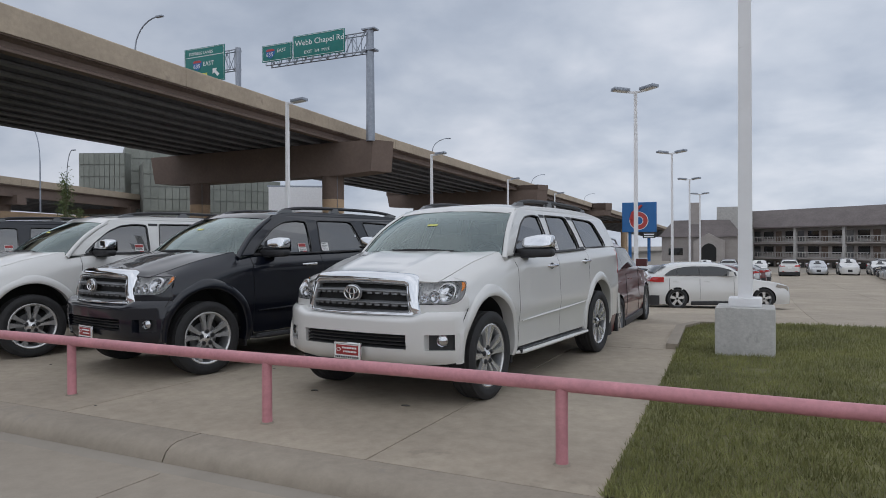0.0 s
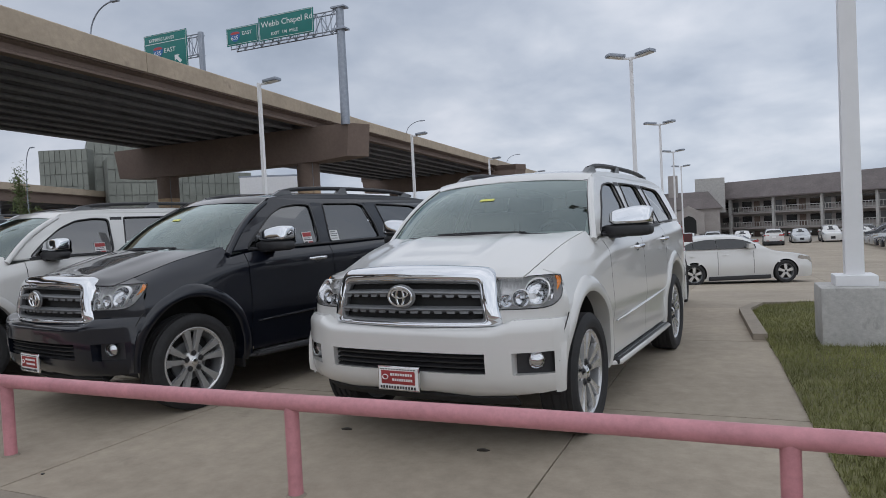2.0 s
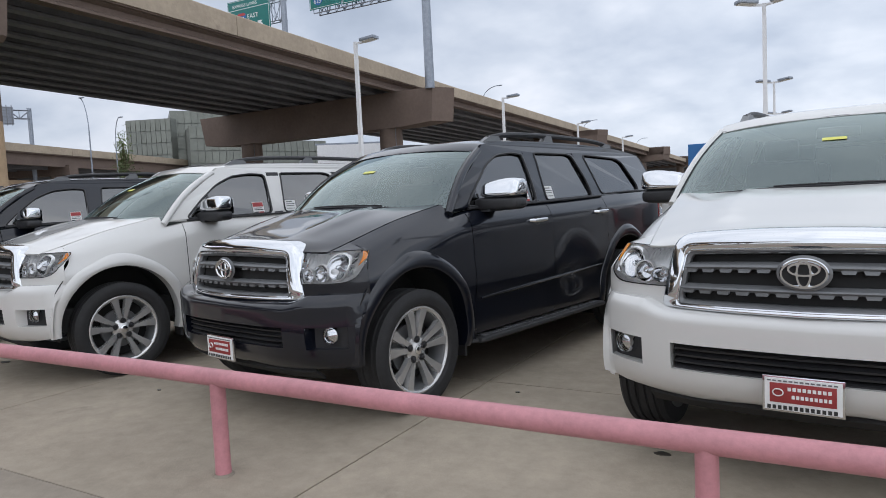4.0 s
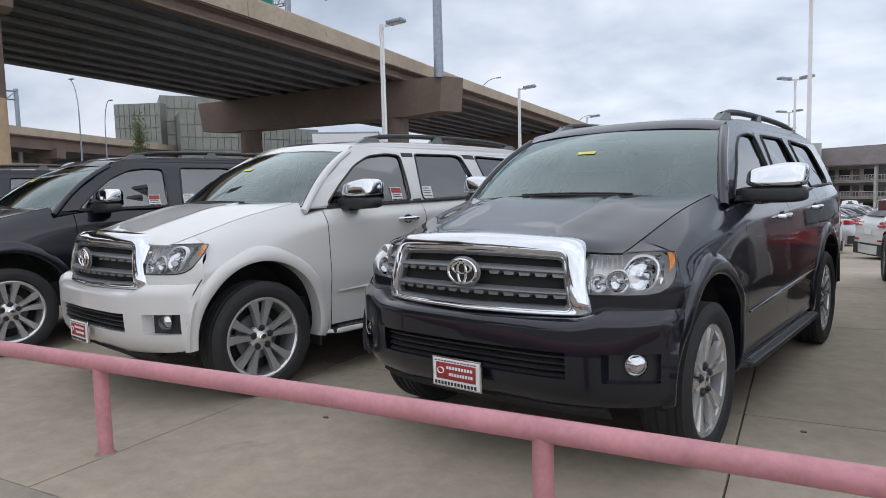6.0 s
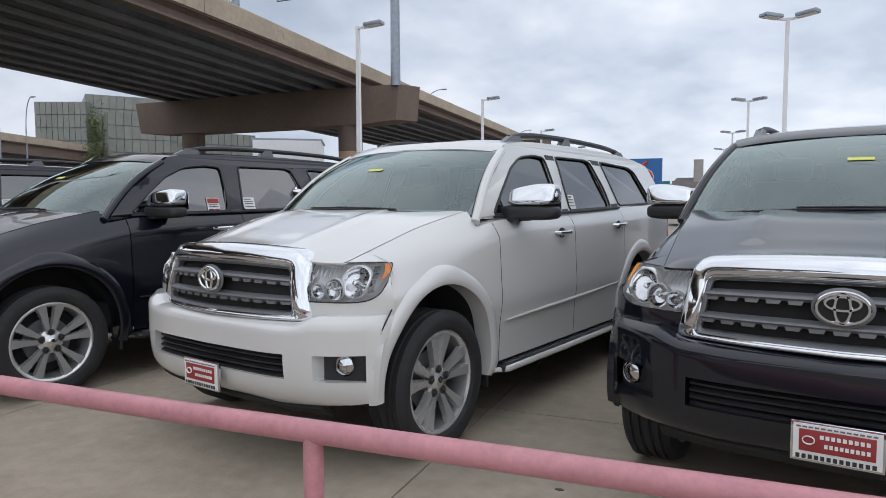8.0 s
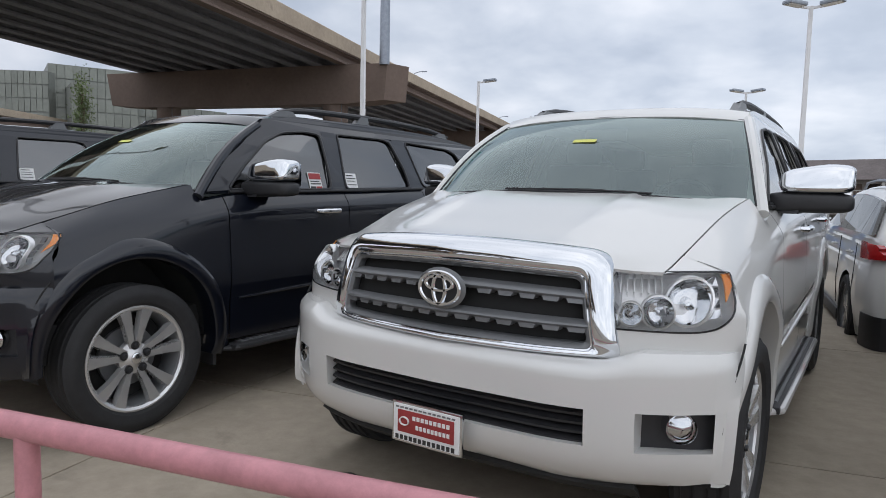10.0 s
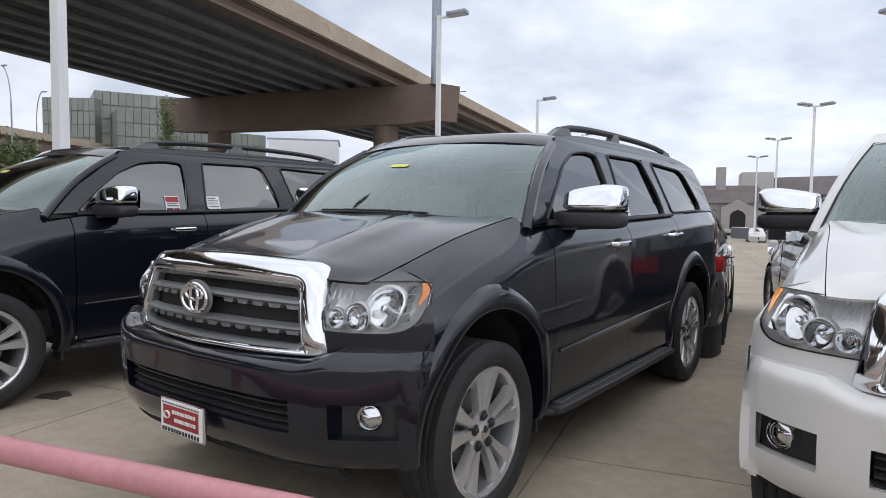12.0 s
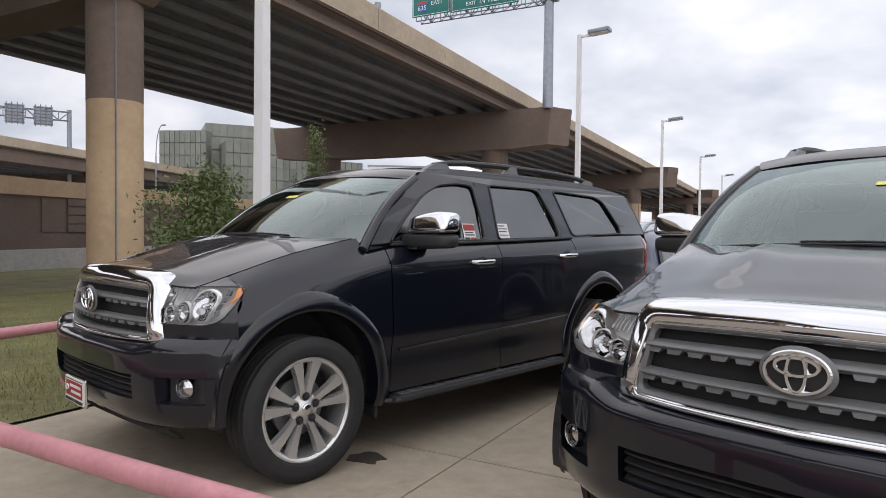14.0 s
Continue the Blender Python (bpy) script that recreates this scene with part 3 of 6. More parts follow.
def roof_z(y):
    return curve([p[0] for p in ROOF_LINE], [p[1] for p in ROOF_LINE])(y)


def roof_fn(s, v):
    x0 = 0.70 * s
    yf = WS_TOP(abs(x0)) - 0.01
    y = yf + (4.06 - yf) * v
    zs = roof_z(max(y, 1.10)) - (0.0 if y > 1.1 else (1.1 - y) * 0.14)
    x = s * (cab_x(y, zs) - 0.002)
    brow = 0.014 * max(0.0, 1 - v / 0.30) ** 1.5 * (1 - abs(s) ** 4)
    lip = 0.046 * max(0.0, 1 - (y - yf) / 0.09) ** 2
    return (x, y, zs - lip + brow + 0.036 * (1 - abs(s) ** 2.6) * (1 - 0.25 * max(0, y - 3.2)))


def hood_fn(s, v):
    yf = -0.785 + 0.178 * abs(s) ** 2.2
    yr = 0.165 + 0.24 * abs(s) ** 2
    y = yf + (yr - yf) * v
    x = s * (HOODX(y) - 0.004)
    edge = HOODZ(y)
    rise = (0.052 + 0.048 * (1 - v) ** 1.5) * (1 - abs(s) ** 3)
    crease = 0.018 * math.exp(-((abs(s) - 0.56) / 0.11) ** 2) * min(1, v * 2.2) * (1 - ease(v, 0.75, 1.0)) + 0.010 * (abs(s) < 0.52) * min(1, v * 1.5)
    nose = -0.040 * max(0, 1 - v / 0.12) ** 2 * (1 - abs(s) ** 6)
    return (x, y, edge + rise + crease + nose)


def build_wheel(parent, x, y, mirror, turn=0.0):
    """A ten-spoke alloy wheel: barrel, tyre, spokes in five pairs, cap and nuts."""
    rim = [(0.300, -0.13), (0.262, -0.115), (0.245, -0.03), (0.245, 0.02), (0.262, 0.070), (0.285, 0.080)]
    wheel = part("wheel", lathe_x(rim), GUNMETAL, parent, "machined alloy wheel with ten spokes")
    wheel.matrix_local = pose(x, y, 0.402, 0, 0, turn + (0 if mirror > 0 else 180))
    part("rim_lip", lathe_x([(0.262, 0.060), (0.266, 0.082), (0.280, 0.092), (0.290, 0.090), (0.291, 0.078)], 64), ALLOY, wheel)
    tyre = [(0.290, 0.085), (0.305, 0.105), (0.345, 0.118), (0.375, 0.110), (0.388, 0.095)]
    for gx in (0.075, 0.03, -0.02, -0.065):
        tyre += [(0.401, gx + 0.014), (0.4015, gx - 0.012), (0.391, gx - 0.016), (0.391, gx - 0.022)]
    tyre += [(0.398, -0.10), (0.385, -0.125), (0.345, -0.135), (0.300, -0.13)]
    part("tyre", lathe_x(tyre, 64), TYRE, wheel, "black rubber tyre")
    part("brake_disc", lathe_x([(0.02, -0.01), (0.165, -0.01), (0.165, -0.035), (0.02, -0.035)], 32), GUNMETAL, wheel)
    part("wheel_back", lathe_x([(0.01, -0.055), (0.245, -0.055)], 32), DARK, wheel)
    for k in range(10):
        pair, sgn = divmod(k, 2)
        a = radians(90 + 72 * pair + (14.5 if sgn else -14.5))
        outl = [(0.055, -0.020), (0.13, -0.024), (0.20, -0.033), (0.262, -0.040), (0.275, -0.042), (0.275, 0.036), (0.262, 0.031), (0.20, 0.021), (0.13, 0.016), (0.055, 0.017)]
        if sgn == 0:
            outl = [(r, -t) for r, t in outl][::-1]
        ca, sa = math.cos(a), math.sin(a)
        top = curve([0.05, 0.10, 0.2, 0.28], [0.060, 0.066, 0.078, 0.086])

        def at(r, t, d=0.0):
            return (top(r) - d, r * ca - t * sa, r * sa + t * ca)
        bm = prism(outl, lambda r, t: at(r, t * 0.86), lambda r, t: at(r, t * 1.1, 0.035))
        part("spoke", bm, ALLOY, wheel, smooth=False)
    part("hub", lathe_x([(0.0, 0.078), (0.028, 0.078), (0.038, 0.072), (0.055, 0.062), (0.088, 0.050), (0.092, 0.02)], 30), ALLOY, wheel)
    part("hub_cap", lathe_x([(0.0, 0.086), (0.022, 0.085), (0.030, 0.080), (0.031, 0.07)], 24), CHROME, wheel, "chrome hub cap")
    for k in range(5):
        a = radians(90 + 72 * k + 36 - 36)
        bm = lathe_x([(0.0, 0.082), (0.011, 0.081), (0.014, 0.076), (0.015, 0.068), (0.024, 0.0685), (0.025, 0.045)], 12)
        bmesh.ops.translate(bm, vec=(0, 0.070 * math.cos(a), 0.070 * math.sin(a)), verts=bm.verts)
        part("lug_nut", bm, PLASTIC, wheel, "dark lug nut")
    return wheel


def plate(parent, y, z, w, h, face, red=True):
    """A dealer plate: frame, white sheet, a red field with a round badge and bars for its lettering."""
    body = part("number_plate", box_bm(-w / 2, w / 2, y, y + 0.016, z - h / 2, z + h / 2, bevel=0.004), CHROME, parent, "white dealer plate with a red field in a chrome frame")
    part("plate_sheet", box_bm(-w / 2 + 0.010, w / 2 - 0.010, y - 0.004, y + 0.001, z - h / 2 + 0.010, z + h / 2 - 0.010), PAPER, body, smooth=False)
    part("plate_field", box_bm(-w / 2 + 0.030, w / 2 - 0.030, y - 0.007, y - 0.003, z - 0.036, z + 0.048, bevel=0.0015), INK_RED, body, "red field")
    bm = ellipse_ring(-w / 2 + 0.062, z + 0.008, 0.020, 0.015, 0.0025, y - 0.0085, 20)
    part("round_badge", bm, PAPER, body)
    for i, (x0, x1, zz, hh) in enumerate(((-0.055, 0.112, 0.025, 0.015), (-0.040, 0.112, -0.008, 0.015))):
        n = 9
        for k in range(n):
            a = x0 + (x1 - x0) * k / n
            part("lettering_bar", box_bm(a, a + (x1 - x0) / n * 0.68, y - 0.0095, y - 0.006, z + zz - hh / 2, z + zz + hh / 2), PAPER, body, smooth=False)
    for k in range(13):
        a = -w / 2 + 0.02 + (w - 0.04) * k / 13
        part("lettering_bar", box_bm(a, a + (w - 0.04) / 13 * 0.7, y - 0.006, y - 0.003, z + h / 2 - 0.024, z + h / 2 - 0.018), GUNMETAL, body, smooth=False)
        part("lettering_bar", box_bm(a, a + (w - 0.04) / 13 * 0.66, y - 0.006, y - 0.003, z - h / 2 + 0.013, z - h / 2 + 0.030), INK_BLACK, body, smooth=False)
    return body


def sticker(parent, y, z, w, h, m, rows, red, tilt=0.0):
    """A price sheet stuck behind a side window."""
    def pt(a, b, o=0.0):
        yy, zz = y + a, z + b + a * tilt
        return (m * (cab_x(yy, zz) - 0.010 + o), yy, zz)
    s = part("window_sticker", prism([(-w / 2, -h / 2), (w / 2, -h / 2), (w / 2, h / 2), (-w / 2, h / 2)], lambda a, b: pt(a, b), lambda a, b: pt(a, b, -0.003)), PAPER, parent, "red and white sticker" if red else "white price sheet", smooth=False)
    for r in rows:
        z0, z1, a0, a1, ink = r
        part("print_bar", prism([(a0 * w, z0 * h), (a1 * w, z0 * h), (a1 * w, z1 * h), (a0 * w, z1 * h)], lambda a, b: pt(a, b, 0.002), lambda a, b: pt(a, b, 0.0005)), ink, s, smooth=False)
    return s


SIDE_PARTS = ("fender", "wheel_arch_flare", "wheel_well", "underbody")


def settled(x, y, z, nose):
    """The body sits a little higher than its drawn lines, and its nose is shorter."""
    low = 1 - ease(y, -0.72, -0.50)
    high = 1 - ease(y, -0.45, 0.05)
    back = low + (high - low) * ease(z, 0.93, 1.03)
    lift_side = ease(z, 0.98, 1.12)
    return (x, y + 0.062 * back, z + 0.045 * (1.0 if nose and y < -0.38 else lift_side))


def settle(car):
    for ob in car.children_recursive:
        kinds = [o.name.split(".")[0] for o in (ob, ob.parent, ob.parent.parent) if o]
        if "wheel" in kinds:
            continue
        k = 0.35 if "door_mirror" in kinds else 1.0
        nose = kinds[0] not in SIDE_PARTS
        for v in ob.data.vertices:
            v.co = v.co.lerp(Vector(settled(*v.co, nose)), k)


def build_suv(paint, label, m, steer=0.0, board="chrome"):
    car = empty("suv", m, label, "car", "row of large SUVs behind the rail")
    white = paint is PAINT_WHITE
    # inner structure
    bm = bmesh.new()
    add_box(bm, -0.80, 0.80, -0.55, 4.0, 0.42, 0.62)
    add_box(bm, -0.52, 0.52, -0.60, 0.30, 0.42, 1.0)
    add_box(bm, -0.84, 0.84, 0.62, 2.5, 0.40, 1.16)
    add_box(bm, -0.52, 0.52, 2.5, 4.1, 0.45, 1.16)
    add_box(bm, -0.84, 0.84, 3.62, 4.1, 0.5, 1.16)
    part("underbody", bm, DARK, car, "dark underbody", smooth=False)
    for mm in (1, -1):
        part("fender", side_panel(-0.44, 0.600, 0.36, mm), paint, car)
        part("front_door", side_panel(0.607, 1.690, 0.40, mm), paint, car)
        part("rear_door", side_panel(1.697, 2.690, 0.40, mm), paint, car)
        part("quarter_panel", side_panel(2.697, 4.20, 0.42, mm), paint, car)
        for cy in (0.0, BASE_Y):
            part("wheel_arch_flare", flare(cy, mm), paint, car)
            part("wheel_well", liner(cy, mm), DARK, car)
        cab = part("window_frame", cab_side(mm), paint, car, smooth=False)
        for nm, pts in WINDOWS.items():
            part(nm, window_pane(pts, mm), TINTED, car, "dark tinted side glass", smooth=False)
            part("window_gasket", trim_loop(pts, mm), PLASTIC, cab)
        bpil = [(1.600, 1.278), (1.702, 1.282), (1.772, 1.712), (1.628, 1.712)]
        part("door_pillar", prism(bpil, lambda y, z: (mm * (cab_x(y, z) + 0.0035), y, z), lambda y, z: (mm * (cab_x(y, z) - 0.01), y, z)), PLASTIC if white else paint, car, smooth=False)
        cpil = [(2.578, 1.306), (2.715, 1.312), (2.640, 1.712), (2.475, 1.715)]
        part("door_pillar", prism(cpil, lambda y, z: (mm * (cab_x(y, z) + 0.0035), y, z), lambda y, z: (mm * (cab_x(y, z) - 0.01), y, z)), PLASTIC if white else paint, car, smooth=False)
        # belt moulding
        part("belt_moulding", tube_bm([(mm * (cab_x(y, 1.27) + 0.012), y, z) for y, z in ((0.66, 1.262), (1.3, 1.272), (2.0, 1.288), (2.7, 1.306))], 0.010, 6), PLASTIC, car)
        # mirror
        arm = prism([(0.79, 1.262), (0.96, 1.262), (0.94, 1.335), (0.80, 1.345)], lambda y, z: (mm * 0.86, y, z), lambda y, z: (mm * 1.0, y - 0.01, z))
        mirror = part("door_mirror", arm, PLASTIC, car, "black door mirror with a chrome cap", smooth=False)
        bm = pebble(mm * 1.066, 0.866, 1.432, 0.158, 0.082, 0.070, 0.4, lambda c: Vector((c.x, c.y + 0.12 * (abs(c.x) - 1.098) + 0.25 * (c.z - 1.418) * (c.y < 0.876), c.z - 0.16 * max(0, 1.10 - abs(c.x)) * (c.z > 1.40))))
        part("mirror_cap", bm, CHROME, mirror, "chrome mirror cap", angle=80)
        bm = pebble(mm * 1.035, 0.872, 1.318, 0.190, 0.085, 0.050, 0.5, lambda c: Vector((c.x, c.y + 0.12 * (abs(c.x) - 1.098), c.z)))
        part("mirror_base", bm, PLASTIC, mirror, angle=80)
        part("mirror_glass", patch(lambda u, v: (mm * (1.065 + 0.140 * u), 0.948 + 0.12 * 0.125 * u, 1.405 + 0.068 * v), [-1, 0, 1], [-1, 0, 1], 0.004), CHROME, mirror, smooth=False)
        # handles
        for y, z in ((1.465, 1.135), (2.555, 1.160)):
            x = side_x(y, z)
            h = part("door_handle", tube_bm([(mm * (x - 0.01), y - 0.10, z), (mm * (x + 0.03), y - 0.085, z), (mm * (x + 0.042), y, z + 0.002), (mm * (x + 0.032), y + 0.085, z + 0.004), (mm * (x - 0.01), y + 0.10, z + 0.004)], [0.014, 0.017, 0.019, 0.018, 0.014], 10), CHROME, car, "chrome door handle")
            part("handle_cup", patch(lambda u, v: (mm * (side_x(y, z) + 0.003 * v), y + 0.055 * v * math.cos(u), z + 0.036 * v * math.sin(u)), lin(0, 2 * math.pi, 21), [0.05, 0.6, 1.0]), PLASTIC, h)
        # door side moulding line
        part("door_moulding", tube_bm([(mm * (side_x(y, 0.70) + 0.004), y, z) for y, z in ((0.66, 0.655), (1.2, 0.67), (1.9, 0.69), (2.55, 0.715))], [0.006, 0.012, 0.012, 0.004], 8), paint, car)
        # seam between bumper and wheel-arch flare
        seam = [(cyy, ARCH_Z + 0.590 * math.sin(a)) for a in [radians(d) for d in lin(141, 183, 14)] for cyy in (0.590 * math.cos(a),)]
        part("bumper_seam", tube_bm([(mm * (side_x(y, max(z, 0.34)) + 0.004), y, z) for y, z in seam], 0.004, 6), DARK, car)
        # running board
        bm = box_bm(0.80, 1.0, 0.60, 2.52, 0.335, 0.372, bevel=0.012)
        if mm < 0:
            bmesh.ops.scale(bm, vec=(-1, 1, 1), verts=bm.verts)
        rb = part("running_board", bm, PLASTIC, car, "black running board with a bright edge")
        part("board_edge", tube_bm([(mm * 0.93, 0.56, 0.345), (mm * 1.0, 0.64, 0.35), (mm * 1.006, 1.5, 0.35), (mm * 1.0, 2.50, 0.35), (mm * 0.93, 2.58, 0.345)], [0.014, 0.021, 0.021, 0.021, 0.014], 8), PAINT_WHITE if white else PLASTIC, rb)
        for k in range(5):
            xx = 0.835 + 0.032 * k
            part("tread_rib", box_bm(min(mm * xx, mm * (xx + 0.016)), max(mm * xx, mm * (xx + 0.016)), 0.68, 2.46, 0.371, 0.378), GUNMETAL, rb, smooth=False)
        part("mud_guard", box_bm(min(mm * 0.80, mm * 0.93), max(mm * 0.80, mm * 0.93), 0.505, 0.53, 0.25, 0.55, bevel=0.008), PLASTIC, car)
        # roof rail
        rail = []
        for y in lin(1.32, 3.55, 13):
            xx = cab_x(y, roof_z(y)) - 0.085
            rail.append((mm * xx, y, roof_z(y) + 0.066 - 0.030 * ((y - 2.4) / 1.15) ** 4))
        rr = part("roof_rail", tube_bm(rail, [0.014] + [0.022] * 11 + [0.014], 8), PLASTIC, car, "dark roof rail")
        for y, l in ((1.37, 0.13), (2.25, 0.09), (3.40, 0.12)):
            xx = cab_x(y, roof_z(y)) - 0.085
            zt = roof_z(y) + 0.070 - 0.030 * ((y - 2.4) / 1.15) ** 4
            part("rail_foot", prism([(y - l * 1.2, roof_z(y) - 0.005), (y + l, roof_z(y) - 0.005), (y + l * 0.6, zt), (y - l * 0.3, zt)], lambda a, b: (mm * (xx - 0.024), a, b), lambda a, b: (mm * (xx + 0.024), a, b)), GUNMETAL, rr, smooth=False)
        # head lamp: reflector bowl, bulbs, amber corner, clear lens
        us = lin(0, 1, 30)
        hl = part("headlamp", patch(lambda u, v: lamp_point(u, v, 0.004 + 0.070 * min(1, 9 * v * (1 - v), 14 * u + 0.2, 9 * (1 - u)) ** 0.7, mm), us, lin(0, 1, 13)), REFLECTOR, car, "clear headlamp with chrome reflectors and an amber corner")
        part("lamp_lens", patch(lambda u, v: lamp_point(u, v, 0.0, mm), us, lin(0, 1, 9)), LENS, hl, "clear lens")
        part("lamp_rim", tube_bm([lamp_point(u, 1, 0.004, mm) for u in us] + [lamp_point(u, 0, 0.004, mm) for u in us[::-1]] + [lamp_point(0, 1, 0.004, mm)], 0.0035, 6), PLASTIC, hl)
        for (u, t, r, face) in ((0.565, 0.50, 0.078, 26), (0.31, 0.33, 0.054, 16), (0.115, 0.27, 0.040, 10)):
            c = lamp_point(u, t, 0.022, mm)
            turn = Matrix.Rotation(radians(-90 + mm * face), 3, "Z")
            for nm, prof, mt in (("reflector", [(r * 0.16, -0.045), (r * 0.5, -0.038), (r * 0.8, -0.020), (r * 0.97, 0.0)], CHROME), ("reflector_ring", [(r * 0.95, -0.004), (r * 0.98, 0.008), (r * 1.07, 0.008), (r * 1.10, -0.02)], REFLECTOR), ("bulb", [(0.001, 0.002), (r * 0.14, -0.002), (r * 0.19, -0.02), (r * 0.19, -0.05)], CHROME)):
                bm = lathe_x(prof, 26)
                bmesh.ops.rotate(bm, cent=(0, 0, 0), matrix=turn, verts=bm.verts)
                bmesh.ops.translate(bm, vec=c, verts=bm.verts)
                part(nm, bm, mt, hl)
        for k in range(7):
            u = 0.04 + 0.055 * k
            part("reflector_rib", tube_bm([lamp_point(u, t, 0.045, mm) for t in (0.62, 0.78, 0.95)], 0.0035, 5), REFLECTOR, hl)
        for k in range(4):
            part("reflector_step", patch(lambda u, v: lamp_point(0.745 + 0.07 * u, 0.16 + 0.19 * k + 0.16 * v, 0.012 + 0.025 * (1 - u), mm), [0, 0.5, 1], [0, 1], 0.004), CHROME, hl, smooth=False)
        part("turn_signal", patch(lambda u, v: lamp_point(0.865 + 0.125 * u, 0.40 + 0.30 * u + (0.56 - 0.30 * u) * v, 0.004, mm), lin(0, 1, 6), lin(0, 1, 5), 0.006), AMBER, hl, "amber turn signal")

        # skin round the lamp, up to the fender
        def nose(p, v):
            low = min(LAMP_LOW(p), NOSE_TOP(p))
            return nose_point(p, 0.74 + (low - 0.74) * v, 0.0, mm)
        part("lamp_panel", patch(nose, lin(0.13, 0.90, 28) + lin(0.905, 1.0, 20), lin(0, 1, 16)), paint, car)

        def fender_nose(s, v):
            y = -0.603 + 0.163 * s
            b = Vector((mm * HOODX(y), y, HOODZ(y) - 0.004))
            a = Vector(nose_point(0.555 + 0.445 * s, NOSE_TOP(0.555 + 0.445 * s), 0.0, mm))
            q = a.lerp(b, v)
            q.z = a.z + (b.z - a.z) * v ** 0.8
            return q
        part("fender_nose", patch(fender_nose, lin(0, 1, 14), lin(0, 1, 7)), paint, car)
        part("hood_channel", patch(lambda p, v: nose_point(p, NOSE_TOP(p) - 0.004 - 0.006 * v, -0.075 * v + 0.002, mm), lin(0.13, 0.62, 14), lin(0, 1, 3)), paint, car)
        # fog lamp in its pocket
        c = (mm * 0.838, front_y(0.838) + 0.022, 0.560)
        part("fog_pocket", patch(lambda u, v: (mm * u, front_y(u) + 0.075, 0.475 + 0.14 * v), lin(0.70, 0.92, 8), lin(0, 1, 3)), PLASTIC, car)
        bm = lathe_x([(0.003, 0.02), (0.026, 0.017), (0.044, 0.004), (0.050, 0.012), (0.055, -0.01), (0.055, -0.05)], 26)
        bmesh.ops.rotate(bm, cent=(0, 0, 0), matrix=Matrix.Rotation(radians(-90 + mm * 28), 3, "Z"), verts=bm.verts)
        bmesh.ops.translate(bm, vec=c, verts=bm.verts)
        fg = part("fog_lamp", bm, CHROME, car, "round fog lamp")
        bm = lathe_x([(0.0, 0.026), (0.026, 0.022), (0.048, 0.012)], 22)
        bmesh.ops.rotate(bm, cent=(0, 0, 0), matrix=Matrix.Rotation(radians(-90 + mm * 28), 3, "Z"), verts=bm.verts)
        bmesh.ops.translate(bm, vec=c, verts=bm.verts)
        part("fog_lens", bm, LENS, fg)
        # tail lamp
        part("tail_lamp", patch(lambda u, v: (mm * (side_x(u, 1.0 + 0.3 * v) + 0.004), u, 1.0 + 0.30 * v), lin(4.02, 4.20, 5), lin(0, 1, 6), 0.02), REDLENS, car, "red tail lamp")
        # wipers
        part("wiper", tube_bm([ws_point(mm * 0.12 + s, 0.012 + 0.012 * abs(s), 0.004) for s in lin(-0.18, 0.42, 8)], 0.0045, 6), PLASTIC, car)
        # seats
        for y in (1.35, 2.35):
            bm = bmesh.new()
            add_box(bm, mm * 0.42 - 0.25, mm * 0.42 + 0.25, y - 0.25, y + 0.25, 0.95, 1.08, bevel=0.05)
            add_box(bm, mm * 0.42 - 0.24, mm * 0.42 + 0.24, y + 0.15, y + 0.30, 1.05, 1.50, bevel=0.06)
            add_box(bm, mm * 0.42 - 0.12, mm * 0.42 + 0.12, y + 0.22, y + 0.32, 1.50, 1.66, bevel=0.04)
            part("seat", bm, SEAT, car, "grey leather seat")
        for y, nm in ((0.0, "front"), (BASE_Y, "rear")):
            build_wheel(car, mm * 0.868, y, mm, steer if y == 0 else 0)
    part("hood", patch(hood_fn, lin(-1, 1, 49), lin(0, 1, 36), 0.012), paint, car, "raised hood")
    part("roof", patch(roof_fn, lin(-1, 1, 29), lin(0, 1, 40), 0.015), paint, car)
    part("windshield", patch(ws_point, lin(-1, 1, 21), lin(0, 1, 11)), WINDSHIELD, car, "clear windshield reflecting the sky")
    rim = [ws_point(s, 0) for s in lin(-1, 1, 15)] + [ws_point(1, t) for t in lin(0.1, 0.9, 7)] + [ws_point(s, 1) for s in lin(1, -1, 15)] + [ws_point(-1, t) for t in lin(0.9, 0, 8)]
    part("windshield_seal", tube_bm(rim, 0.006, 6), PLASTIC, car)
    for mm in (1, -1):
        part("windshield_pillar", tube_bm([(mm * (abs(ws_point(1, t)[0]) + 0.018), ws_point(1, t)[1] + 0.025, ws_point(1, t)[2] - 0.004) for t in lin(-0.06, 1.02, 9)], [0.03] * 9, 10), paint, car)
    bm = patch(lambda u, v: (0.80 * u, 0.12 + 0.25 * v + 0.16 * u * u, 1.285 - 0.05 * v - 0.04 * u * u), lin(-1, 1, 13), lin(0, 1, 3), 0.01)
    part("cowl", bm, PLASTIC, car)
    dash = part("dashboard", box_bm(-0.72, 0.72, 0.42, 0.90, 1.0, 1.24, bevel=0.06), SEAT, car, "grey dashboard")
    sw = [(0.40 + 0.18 * math.cos(a), 1.0 + 0.06 * math.sin(a), 1.22 + 0.17 * math.sin(a)) for a in lin(0, 2 * math.pi, 25)]
    part("steering_wheel", tube_bm(sw, 0.015, 8), PLASTIC, car)
    part("inside_mirror", box_bm(-0.12, 0.12, 0.86, 0.90, 1.60, 1.67, bevel=0.015), PLASTIC, car)
    part("windshield_sticker", patch(lambda u, v: ws_point(-0.070 + 0.16 * u, 0.52 + 0.042 * v, 0.003), [0, 0.5, 1], [0, 1]), YELLOW, car, "yellow windshield sticker", smooth=False)
